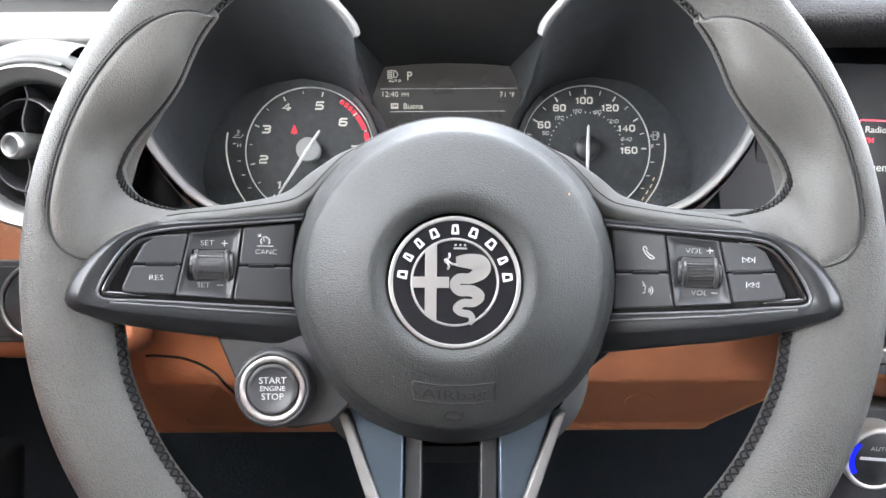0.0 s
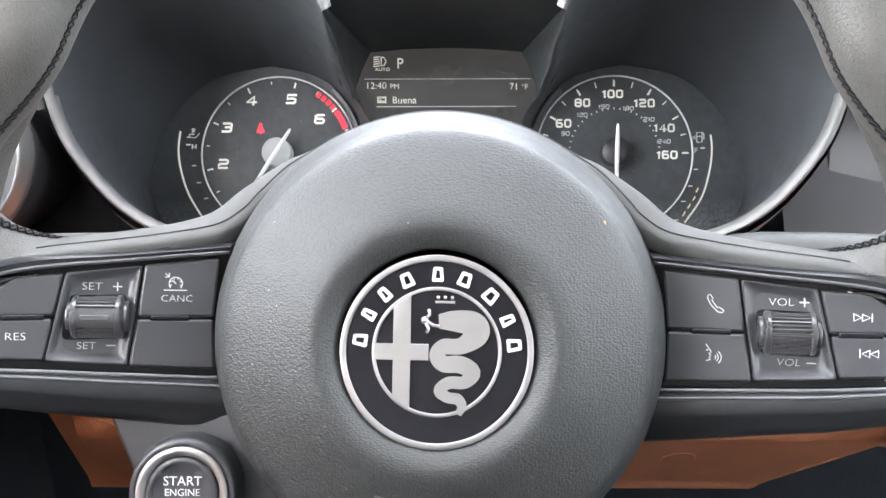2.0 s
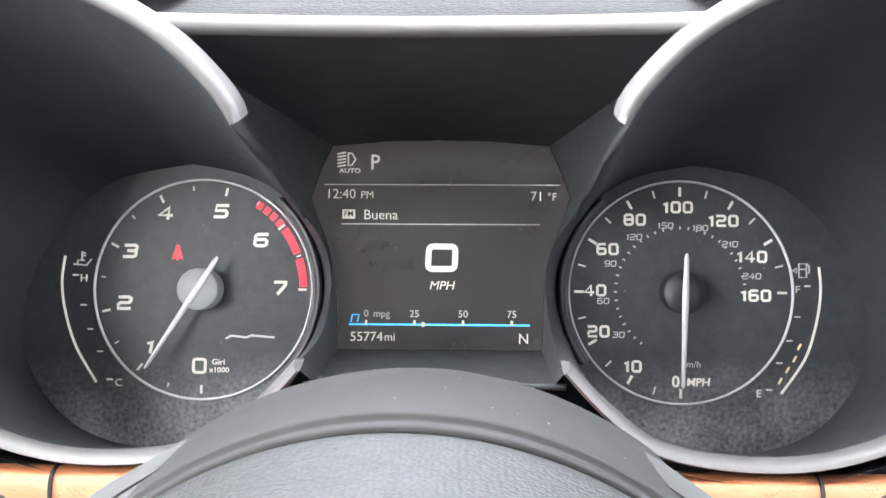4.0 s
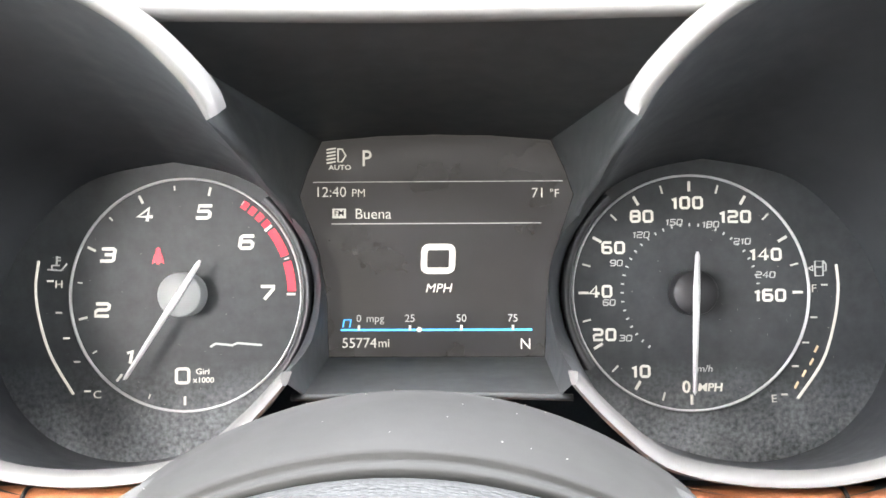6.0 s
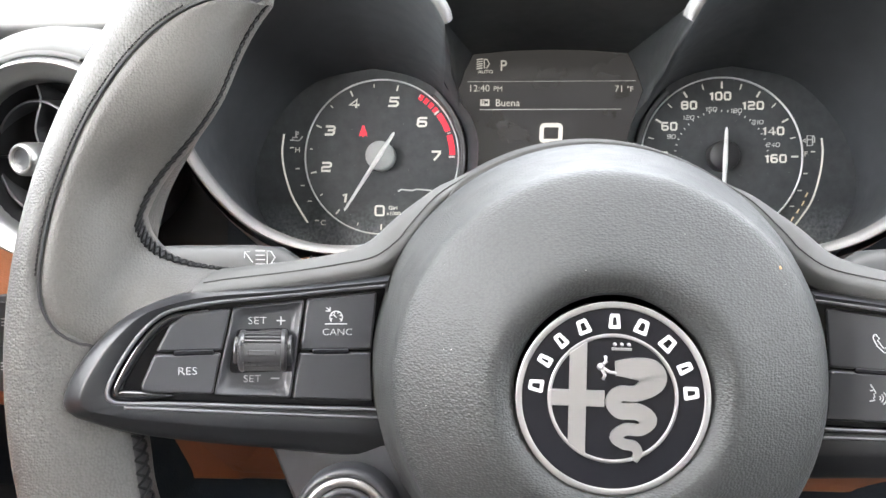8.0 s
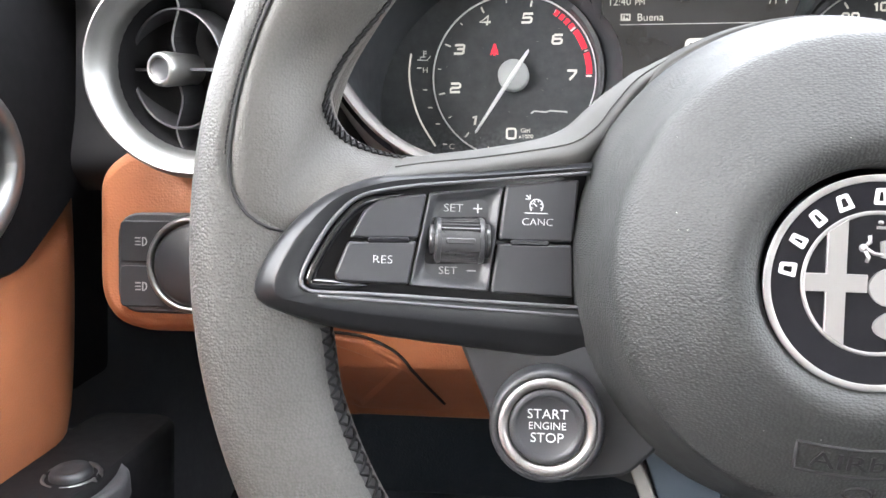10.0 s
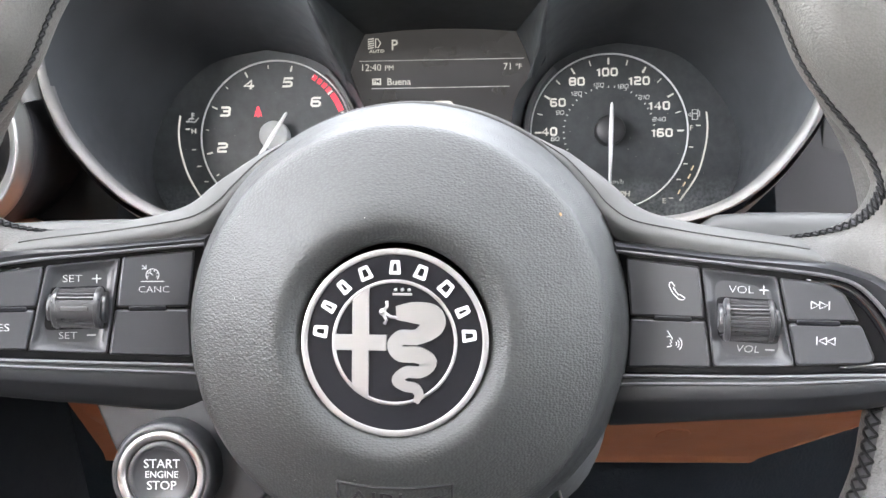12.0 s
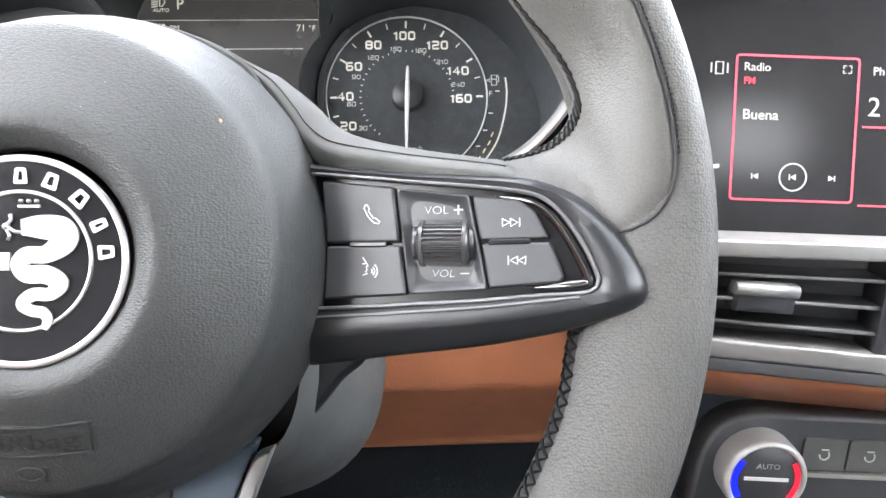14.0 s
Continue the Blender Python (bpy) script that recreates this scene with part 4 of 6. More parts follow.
def plate_at(p, grow=1.0):
    a = math.atan2(p[2] - angles_c.y, p[0] - angles_c.x)
    r = float(np.interp(a, pa, pr, period=2 * math.pi)) * grow
    return (angles_c.x + r * math.cos(a), angles_c.y + r * math.sin(a))


for side in (-1, 1):
    flip = (lambda p: p) if side < 0 else mirrored
    rings = []
    for k in (0.0, 0.06, 0.25, 0.5, 0.75, 0.92, 1.0):
        ring_ = []
        for p in opening:
            q = plate_at(p)
            ring_.append((p[0] + (q[0] - p[0]) * k, p[1] * (1 - k), p[2] + (q[1] - p[2]) * k))
        rings.append(ring_)
    part("cowl_cone", mesh("cowl_cone", *flip(loops(rings, False, False))), CONE, cluster, "matt black conical cowl")
    # silver trim round the open side of the cowl
    trim = []
    for i, p in enumerate(cowl):
        a, b = Vector(cowl[max(i - 1, 0)]), Vector(cowl[min(i + 1, len(cowl) - 1)])
        d = (b - a).normalized()
        n_ = Vector((0, -1, -0.45)).normalized()
        out_ = d.cross(n_).normalized()
        if out_.dot(Vector(p) - Vector((angles_c.x, p[1], angles_c.y))) < 0:
            out_ = -out_
        w = 0.0048 * min(1, 0.8 + i / 12, 0.6 + (len(cowl) - 1 - i) / 25) * (1 - 0.4 * max(0, -out_.z) ** 3)
        P = Vector(p)
        trim.append([P - 0.0005 * out_ + n_ * -0.004, P + n_ * 0.0002, P + out_ * 0.0008 + n_ * 0.0014, P + out_ * w * 0.5 + n_ * 0.0022, P + out_ * w * 0.9 + n_ * 0.001, P + out_ * w - n_ * 0.001, P + out_ * w - n_ * 0.008])
    vs, fs = loops(trim, True, True)
    part("cowl_trim", mesh("cowl_trim", *flip((vs, fs)), sharp=60), SILVER, cluster, "satin silver trim round the cowl")
    # outer skin of the cowl, back to the dashboard
    skin = []
    for k, g, back in ((0, 0.0068, 0.001), (1, 0.009, 0.012), (2, 0.013, 0.04), (3, 0.017, 0.09)):
        row = []
        for i, p in enumerate(cowl[14:-6]):
            d = Vector((p[0] - angles_c.x, 0, p[2] - angles_c.y)).normalized()
            d *= min(1, 0.62 + i / 20)
            row.append((p[0] + d.x * g, p[1] + back, p[2] + d.z * g + back * 0.3 * (1 if p[2] > 0 else -0.2)))
        skin.append(row)
    part("cowl_skin", mesh("cowl_skin", *flip(loops(skin, False, False, closed=False))), SHELL, cluster, "black cowl skin")

    # dial face with its bright ring
    dial = part("dial_face", mesh("dial_face", *flip(loops([[(x, 0.004, z) for x, z in pl], [(x, 0.0, z) for x, z in pl]]))), DIAL, cluster, "dusty black dial face")
    cx = side * DX
    part("dial_ring", mesh("dial_ring", *lathe([(DR - 0.0005, 0.0002), (DR - 0.0004, -0.0010), (DR, -0.0013), (DR + 0.0004, -0.0010), (DR + 0.0005, 0.0002)], 96, cx=cx, cz=DZ)), PRINT, dial, "pale ring round the dial")
    lean = (lambda a: a) if side < 0 else (lambda a: 180 - a)
    part("dial_collar", mesh("dial_collar", *lathe([(0.0492, 0.001), (0.0495, -0.0050), (0.0500, -0.0064), (0.0509, -0.0068), (0.0514, -0.0060), (0.0519, -0.0068), (0.0530, -0.0062), (0.0538, 0.0)], 60, lean(-36), lean(49), cx=cx, cz=DZ)), SHELL, cluster, "raised black lip of the dial well")
    ticks = []
    if side < 0:
        for n in range(15):
            ticks.append((270 - 38.57 * n / 2, 0.0030 if n % 2 == 0 else 0.0016, 0.0010 if n % 2 == 0 else 0.0006))
    else:
        ticks = [(270 - 30 * k, 0.0034, 0.0011) for k in range(10)] + [(255 - 30 * k, 0.0030, 0.0007) for k in range(9)]
    for a, ln, w in ticks:
        r0, r1 = DR - 0.0028 - ln, DR - 0.0028
        me = ribbon([[(r0, 0), (r1, 0)]], w)
        part("tick", mesh("tick", *me, False), LIT, dial, "", facing(cx, -0.0003, DZ, turn=a))
    if side < 0:
        for s, u, v in (("7", -70.3, -4.1), ("6", -79, 16.9), ("5", -96.9, 29.6), ("4", -121.7, 28.7), ("3", -137.0, 11.8), ("2", -139.2, -11.1), ("1", -127.4, -30.4)):
            part("numeral", figures(s, 0.0064, 0.0066, 0.00135, 0.12), LIT, dial, "", mm(u, v, 0.0004))
        square = rounded([(-0.0026, -0.0029), (0.0026, -0.0029), (0.0026, 0.0029), (-0.0026, 0.0029)], 0.0012, 3)
        part("numeral", mesh("numeral", *ribbon([[*square, square[0], square[1]]], 0.0012), False), LIT, dial, "", mm(-105.4, -38.5, 0.0004))
        part("dial_lettering", text("Giri", 0.0034, 0.012, wide=1.1), LIT, dial, "", mm(-97, -36.8, 0.0004))
        part("dial_lettering", text("x1000", 0.0032, 0.012, wide=1.1), LIT, dial, "", mm(-96.6, -40.3, 0.0004))
        part("script_bar", mesh("script_bar", *ribbon([[(-0.0105, -0.0004), (-0.0085, 0.0008), (-0.0015, 0.0001), (0.0005, 0.001), (0.0105, 0.0002)]], 0.0009), False), LITDIM, dial, "thin pale flourish", mm(-83.2, -26, 0.0004))
        part("seat_belt_symbol", mesh("seat_belt_symbol", *filled([[(x / 1000, y / 1000) for x, y in [(-2.5, -3.2), (-0.9, -2.2), (-0.5, -3.4), (0.5, -3.4), (0.9, -2.2), (2.5, -3.2), (1.9, -0.4), (1.0, 1.6), (0.9, 3.0), (0.3, 3.6), (-0.3, 3.6), (-0.9, 3.0), (-1.0, 1.6), (-1.9, -0.4)]]]), False), LITRED, dial, "glowing red warning symbol", mm(-116, 11.2, 0.0004))
        for a0, a1 in [(58.0 - 5.1 * k, 54.6 - 5.1 * k) for k in range(4)] + [(36.6, 21.0), (17.6, 1.6)]:
            me = filled([arc(0, 0, 0.0461, a0, a1, 8) + arc(0, 0, 0.0427, a1, a0, 8)])
            part("red_mark", mesh("red_mark", *me, False), LITRED, dial, "red warning arc", facing(cx, -0.0003, DZ))
    else:
        for s, u, v in (("100", 103.6, 32.2), ("80", 84.8, 26.7), ("60", 73.0, 13.8), ("40", 67.6, -4.2), ("20", 69.0, -22), ("10", 83.8, -37.0), ("120", 123.2, 26.4), ("140", 135.4, 10.8), ("160", 136.9, -6.0)):
            part("numeral", figures(s, 0.0053, 0.0044, 0.00105, 0.0, 0.8), LIT, dial, "", mm(u, v, 0.0004))
        for s, u, v in (("30", 77.7, -23.4), ("60", 71.1, -8.8), ("90", 74.2, 7.5), ("120", 84.5, 19.1), ("150", 98.1, 24.2), ("180", 113.1, 23.2), ("210", 125.9, 16.2), ("240", 135.2, 2.4)):
            part("small_numeral", figures(s, 0.0027, 0.0024, 0.00042, 0.1, 0.9), LITDIM, dial, "", mm(u, v, 0.0004))
        for k in range(33):
            a = 180 - 180 * k / 24 + 60
            if -4 < a < 240:
                part("small_tick", mesh("small_tick", *ribbon([[(0.0275, 0), (0.0284, 0)]], 0.0006), False), LITDIM, dial, "", facing(cx, -0.0003, DZ, turn=a))
        part("dial_lettering", text("km/h", 0.0038, 0.0, 0.1, 1.1), LITDIM, dial, "", mm(108.8, -36, 0.0004))
        part("dial_lettering", text("MPH", 0.0046, 0.02, 0.1, 1.1), LIT, dial, "", mm(111.8, -43.7, 0.0004))
        part("numeral", text("0", 0.0068, 0.02, 0.0, 1.0), LIT, dial, "", mm(102.2, -43.6, 0.0004))
    # side gauge
    pts = spline([(-166.3, 9.2), (-167.4, -2), (-165.6, -15), (-160.5, -30.2), (-151.1, -45.8)] if side < 0 else [(164.0, 6.2), (164.6, -3.4), (162.9, -16.4), (157.8, -32.7), (147.5, -47.9)], 30)
    gu = [(p.x / 1000, p.y / 1000) for p in pts]
    part("side_gauge_line", mesh("side_gauge_line", *ribbon([gu], 0.0010), False), LIT, dial, "pale curved gauge line", mm(0, 0, 0.0004))
    hi, lo = (("H", "C") if side < 0 else ("F", "E"))
    part("gauge_letter", text(hi, 0.0045, 0.0, 0.0, 1.1), LIT, dial, "", mm(-157.6 if side < 0 else 154.7, -0.5 if side < 0 else -3.4, 0.0004))
    part("gauge_letter", text(lo, 0.0045, 0.0, 0.0, 1.1), LIT, dial, "", mm(-141 if side < 0 else 137.7, -46.3 if side < 0 else -48.3, 0.0004))
    for u, v in ((-161.3, 1.0), (-157.5, -12.2), (-154.2, -22.8), (-149.6, -32.6), (-145.1, -44.8)) if side < 0 else ((159, -1.8), (154.5, -15.1), (151, -25.4), (146.6, -35), (142, -46.5)):
        part("gauge_tick", mesh("gauge_tick", *ribbon([[(-0.0011, 0), (0.0011, 0)]], 0.0007), False), LIT, dial, "", mm(u, v, 0.0004))
    if side < 0:
        part("oil_symbol", mesh("oil_symbol", *ribbon([[(-0.0036, -0.0012), (0.002, -0.0016), (0.0042, 0.001)], [(-0.002, -0.0014), (-0.002, 0.0005), (0.001, 0.0005)], [(0, 0.0005), (0, 0.0042)], [(0, 0.0038), (0.0014, 0.0038)], [(0, 0.0026), (0.0014, 0.0026)]], 0.0006), False), LITDIM, dial, "small pale symbol", mm(-158.7, 7, 0.0004))
    else:
        part("fuel_symbol", mesh("fuel_symbol", *ribbon([[(-0.0016, -0.003), (0.0016, -0.003), (0.0016, 0.003), (-0.0016, 0.003), (-0.0016, -0.003)], [(-0.0016, 0.0006), (0.0016, 0.0006)], [(0.0016, -0.001), (0.0028, -0.001), (0.0028, 0.0018), (0.0018, 0.003)], [(-0.0042, 0), (-0.0026, 0.001), (-0.0026, -0.001), (-0.0042, 0)]], 0.0006), False), LITDIM, dial, "small pale symbol", mm(157, 4.9, 0.0004))
        for k, (u, v) in enumerate(((155.2, -28.0), (153.2, -33.2), (150.1, -37.9), (146.9, -42.7))):
            part("fuel_bar", mesh("fuel_bar", *ribbon([[(-0.0006, -0.0011), (0.0006, 0.0011)]], 0.0008), False), FUEL, dial, "", mm(u, v, 0.0004))
    # needle
    part("needle_cap", mesh("needle_cap", *lathe([(0.0, -0.0088), (0.0085, -0.0088), (0.0090, -0.0080), (0.0092, 0.0)], 48, cx=cx, cz=DZ)), HUBCAP if side < 0 else DARKCAP, cluster, "round needle cap")
    a = 237.6 if side < 0 else 268.0
    outline = [(-0.0165, -0.0004), (-0.0148, -0.0009), (0.0, -0.0014), (0.0395, -0.0007), (0.0407, 0.0), (0.0395, 0.0007), (0.0, 0.0014), (-0.0148, 0.0009), (-0.0165, 0.0004)]
    vs, fs = loops([[(x, y, 0) for x, y in outline], [(x, y, 0.0007) for x, y in outline], [(x, y * 0.3, 0.0013) for x, y in outline]])
    part("needle", mesh("needle", vs, fs, False), PRINT, cluster, "white needle", facing(cx, -0.009, DZ, turn=a))

# middle display
screen_poly = [(-44.4, -30.8), (44.4, -30.8), (44.8, -24), (45.2, -8), (48.5, 12), (56.8, 35.6), (53, 47), (47.5, 58.6), (24, 60.6), (0, 61.2), (-24, 60.6), (-47.5, 58.6), (-53, 47), (-56.8, 35.6), (-48.5, 12), (-45.2, -8), (-44.8, -24)]
screen_poly = [(x / 1000, z / 1000) for x, z in screen_poly]
display = part("display", mesh("display", *plate(screen_poly, lambda x, z, h: (x, -0.002 - h, z), 0.004, 0.0004), smooth=False), DISPLAY, cluster, "dark trip display with lit figures")
def say(s, size, u, v, bold=0.0, slant=0.0, wide=1.0, mat=None):
    part("display_lettering", text(s, size, bold, slant, wide), mat or LIT, display, "", mm(u, v, 0.0027))
say("P", 0.0094, -28.7, 50.9, 0.006, 0, 0.9)
say("AUTO", 0.0028, -39.7, 47.4, 0.01, 0, 1.2)
say("12:40", 0.0060, -43.6, 37.1, -0.008)
say("PM", 0.0046, -32.0, 36.7, -0.008)
say("71", 0.0058, 42.1, 36.3, -0.008)
say("°F", 0.0048, 48.7, 36.1, -0.008)
say("Buena", 0.0062, -26.0, 28.0, -0.006)
say("MPH", 0.0052, 0.8, -2.7, 0, 0.2, 1.05)
for s, u in (("0", -31.9), ("mpg", -25.2), ("25", -10.9), ("50", 10.2), ("75", 31.3)):
    say(s, 0.0044, u, -15.0, mat=LITDIM)
say("55774", 0.0058, -31.7, -25.1)
say("mi", 0.0050, -21.6, -25.1)
say("N", 0.0062, 36.4, -25.6)
zero = rounded([(-0.0058, -0.0049), (0.0058, -0.0049), (0.0062, 0.0049), (-0.0054, 0.0049)], 0.002, 3)
part("display_lettering", mesh("display_lettering", *ribbon([[*zero, zero[0], zero[1]]], 0.0026), False), LIT, display, "large glowing nought", mm(0.6, 9.5, 0.0027))
part("lamp_symbol", mesh("lamp_symbol", *ribbon([[(0.0002, 0.0027), (0.0002, -0.0027), (0.0018, -0.0026), (0.0034, 0), (0.0018, 0.0026), (0.0002, 0.0027)]] + [[(-0.0044, 0.0030 - 0.0014 * k - 0.0006), (-0.0010, 0.0030 - 0.0014 * k)] for k in range(5)], 0.0006), False), LIT, display, "lamp symbol", mm(-40.7, 52.5, 0.0027))
part("band_symbol", mesh("band_symbol", *filled([[(-0.0028, -0.0020), (0.0028, -0.0020), (0.0028, 0.0020), (-0.0028, 0.0020)]]), False), LIT, display, "small lit block", mm(-40, 28.4, 0.0027))
part("band_lettering", text("FM", 0.0034, 0.01), GLASS, display, "dark letters on the lit block", mm(-40, 28.4, 0.0029))
part("display_line", mesh("display_line", *ribbon([[(-0.0508, 0), (0.052, 0)]], 0.0003), False), LITDIM, display, "", mm(0, 41.4, 0.0027))
part("display_line", mesh("display_line", *ribbon([[(-0.0431, 0), (0.0431, 0)]], 0.0004), False), LITDIM, display, "", mm(0, 24.1, 0.0027))
part("economy_line", mesh("economy_line", *ribbon([[(-0.0391, 0), (0.0389, 0)]], 0.0008), False), LITBLUE, display, "blue economy scale", mm(0, -19.6, 0.0027))
part("economy_symbol", mesh("economy_symbol", *ribbon([[(-0.0016, -0.0015), (-0.0010, 0.0015), (0.0018, 0.0015), (0.0012, -0.0015)]], 0.0005), False), LITBLUE, display, "", mm(-36.9, -16.9, 0.0027))
for u in (-31.9, -10.9, 10.2, 31.3):
    part("economy_tick", mesh("economy_tick", *ribbon([[(0, -0.0009), (0, 0.0006)]], 0.0010), False), LIT, display, "", mm(u, -18.6, 0.0028))
part("economy_dot", mesh("economy_dot", *lathe([(0.0, -0.0003), (0.0010, -0.0002), (0.0011, 0.0003)], 14)), LIT, display, "", pose(-0.0071, -0.0029, -0.0195))

# recess between the dials: roof, sides and floor run back to the display
def even(line, n):
    """n points evenly along a polyline."""
    pts = [Vector(p) for p in line]
    d = [0.0]
    for a, b in zip(pts, pts[1:]):
        d.append(d[-1] + (b - a).length)
    return [Vector([float(np.interp(d[-1] * k / (n - 1), d, [p[c] for p in pts])) for c in range(len(pts[0]))]) for k in range(n)]


def mirror_x(line):
    return [Vector((-p[0], *p[1:])) for p in reversed(line)]


TIP = 14
lower = even([opening[len(cowl) - 1]] + inner_side + [cowl[0]], 18)
upper = even(cowl[:TIP], 8)
roof = [Vector((x, 0.162 - 0.273 - 0.018 * (x / 0.083) ** 2, 0.1785 - 0.0036 * (x / 0.083) ** 2 - 0.105)) for x in np.linspace(-0.080, 0.080, 19)]
sill = [Vector((x, 0.208 - 0.273, 0.0675 - 0.105)) for x in np.linspace(0.043, -0.043, 11)]
front = lower + upper[1:-1] + roof + mirror_x(lower + upper[1:-1]) + sill
lower_s = even([(-0.0446, -0.0300), (-0.0448, -0.024), (-0.0452, -0.008), (-0.0485, 0.012), (-0.0568, 0.0356)], 18)
upper_s = even([(-0.0568, 0.0356), (-0.053, 0.047), (-0.0475, 0.0586)], 8)
roof_s = even([(-0.0475, 0.0586), (-0.024, 0.0606), (0, 0.0612), (0.024, 0.0606), (0.0475, 0.0586)], 19)
sill_s = even([(0.0444, -0.0308), (-0.0444, -0.0308)], 11)
back = lower_s + upper_s[1:-1] + roof_s + mirror_x(lower_s + upper_s[1:-1]) + sill_s
rings = []
for k in (0.0, 0.25, 0.5, 0.75, 1.0):
    rings.append([(a.x + (b.x - a.x) * k, a.y * (1 - k), a.z + (b.y - a.z) * k) for a, b in zip(front, back)])
part("recess", mesh("recess", *loops(rings, False, False), sharp=40), RECESS, cluster, "matt black recess round the display")
lip = [(x / 1000, 0.208 - 0.273, (67.6 - 0.8 * (x / 46) ** 2) / 1000 - 0.105) for x in range(-47, 48, 2)]
part("recess_lip", mesh("recess_lip", *tube(lip, 0.0012, 8)), RECESS, cluster, "lower lip of the recess")
edge = []
for i in range(41):
    x = -0.084 + 0.168 * i / 40
    z = 0.1822 - 0.0045 * (x / 0.083) ** 2 - 0.105
    y = 0.160 - 0.273 - 0.018 * (x / 0.083) ** 2
    edge.append([(x, y + 0.012, z - 0.0022), (x, y + 0.001, z - 0.0034), (x, y - 0.0008, z - 0.002), (x, y - 0.001, z), (x, y - 0.0004, z + 0.0020), (x, y + 0.0014, z + 0.0028), (x, y + 0.005, z + 0.0020)])
part("cowl_bridge", mesh("cowl_bridge", *loops(edge, False, False, closed=False)), SILVER, cluster, "satin silver strip along the cowl's edge")

# ---- dashboard ----
dash = thing("dashboard", pose(0, 0, 0), "dashboard with black upper fascia and tan leather lower panel", "dashboard", kind="structure")


def swept(profile, x0, x1, n=24, wave=None):
    """A profile of (y, z) drawn along x; wave(x, v) lifts it."""
    prof = spline(profile, 40)
    def at(u, v):
        x = x0 + (x1 - x0) * u
        p = prof[round(v * 39)]
        return (x, p.x, p.y + (wave(x, v) if wave else 0))
    return grid(n, 40, at)


for x0, x1, back in ((-0.36, -0.188, 0.0), (0.188, 0.25, 0.010)):
    part("fascia", mesh("fascia", *swept([(0.19, 0.235), (0.2, 0.225), (0.225 - back, 0.2), (0.235 - back, 0.15), (0.235 - back, 0.08), (0.230 - back, 0.025 if back else 0.045), (0.245 - back, 0.015 if back else 0.03)], x0, x1)), TRIM, dash, "glossy dark fascia panel")
pillar_foot = rounded([(-0.56, 0.12), (-0.245, 0.12), (-0.235, 0.20), (-0.215, 0.30), (-0.225, 0.42), (-0.34, 0.60), (-0.56, 0.60)], 0.03, 6)
part("pillar", mesh("pillar", *plate(pillar_foot, lambda x, z, h: (x, 0.42 - 0.35 * (z - 0.2) - h, z), 0.05, 0.012)), PALE, dash, "pale grey windscreen pillar beside the dashboard")
TAN_KEYS = [(0.236, 0.022), (0.219, 0.0340), (0.206, 0.0378), (0.1990, 0.0362), (0.1963, 0.0300), (0.1950, 0.0170), (0.1955, 0.001), (0.205, -0.020), (0.222, -0.034), (0.229, -0.0395), (0.236, -0.052), (0.2425, -0.066), (0.247, -0.0715), (0.256, -0.0765), (0.298, -0.098), (0.334, -0.1165), (0.340, -0.1215)]
tan_vs, tan_fs = swept(TAN_KEYS + [(0.352, -0.124), (0.40, -0.125)], -0.215, 0.255, 90)
tan_vs = [(min(x, 0.258 - max(0, -0.072 - z) * 0.95), y, z) for x, y, z in tan_vs]  # its lower corner slants away
part("tan_roll", mesh("tan_roll", tan_vs, tan_fs), TAN, dash, "tan leather lower dashboard")
part("dash_top", mesh("dash_top", *swept([(0.163, 0.1845), (0.170, 0.1885), (0.185, 0.197), (0.21, 0.210), (0.27, 0.238), (0.4, 0.305), (0.7, 0.43)], -0.205, 0.21, 50)), DASHTOP, dash, "grey grained dashboard top")
part("dash_top", mesh("dash_top", *swept([(0.215, 0.160), (0.195, 0.164), (0.187, 0.170), (0.188, 0.178), (0.2, 0.188), (0.235, 0.206), (0.3, 0.242), (0.45, 0.32), (0.7, 0.43)], 0.205, 1.13, 40)), DASHTOP, dash, "grey grained dashboard top")
part("dash_top", mesh("dash_top", *swept([(0.215, 0.160), (0.20, 0.164), (0.205, 0.176), (0.24, 0.200), (0.3, 0.232), (0.45, 0.30), (0.7, 0.42)], -0.47, -0.2, 20)), PILLAR, dash, "pale grey trim at the foot of the pillar")
TAN_PROFILE = [(p.y, p.x) for p in spline(TAN_KEYS, 60)][::-1]
def tan_y(z):
    return float(np.interp(z, [p[0] for p in TAN_PROFILE], [p[1] for p in TAN_PROFILE]))
part("knee_side", mesh("knee_side", *swept([(0.225, -0.040), (0.255, -0.046), (0.275, -0.065), (0.325, -0.110), (0.340, -0.1225), (0.40, -0.125)], -0.245, -0.212, 12)), TAN, dash, "tan leather side of the knee panel")
flap = rounded([(-0.213, -0.0515), (-0.206, -0.0515), (-0.184, -0.0545), (-0.165, -0.066), (-0.1565, -0.0885), (-0.150, -0.107), (-0.155, -0.1165), (-0.213, -0.1165)], 0.006, 4)
part("knee_flap", mesh("knee_flap", *plate(flap, lambda x, z, h: (x, tan_y(z) - 0.0022 - h, z), 0.006, 0.0026)), TAN, dash, "tan leather flap of the knee panel")
groove = [(x, tan_y(z) - 0.0010, z) for x, z in [(p.x, p.y) for p in spline([(-0.213, -0.0500), (-0.203, -0.0500), (-0.183, -0.0532), (-0.1638, -0.0655), (-0.1552, -0.0885), (-0.1488, -0.107)], 40)]]
part("flap_groove", mesh("flap_groove", *tube(groove, 0.0010, 6)), SEAM, dash, "dark gap round the flap")
surround = rounded([(-0.328, -0.0487), (-0.20, -0.0487), (-0.20, 0.018), (-0.232, 0.050), (-0.305, 0.056), (-0.328, 0.040)], 0.032, 8)
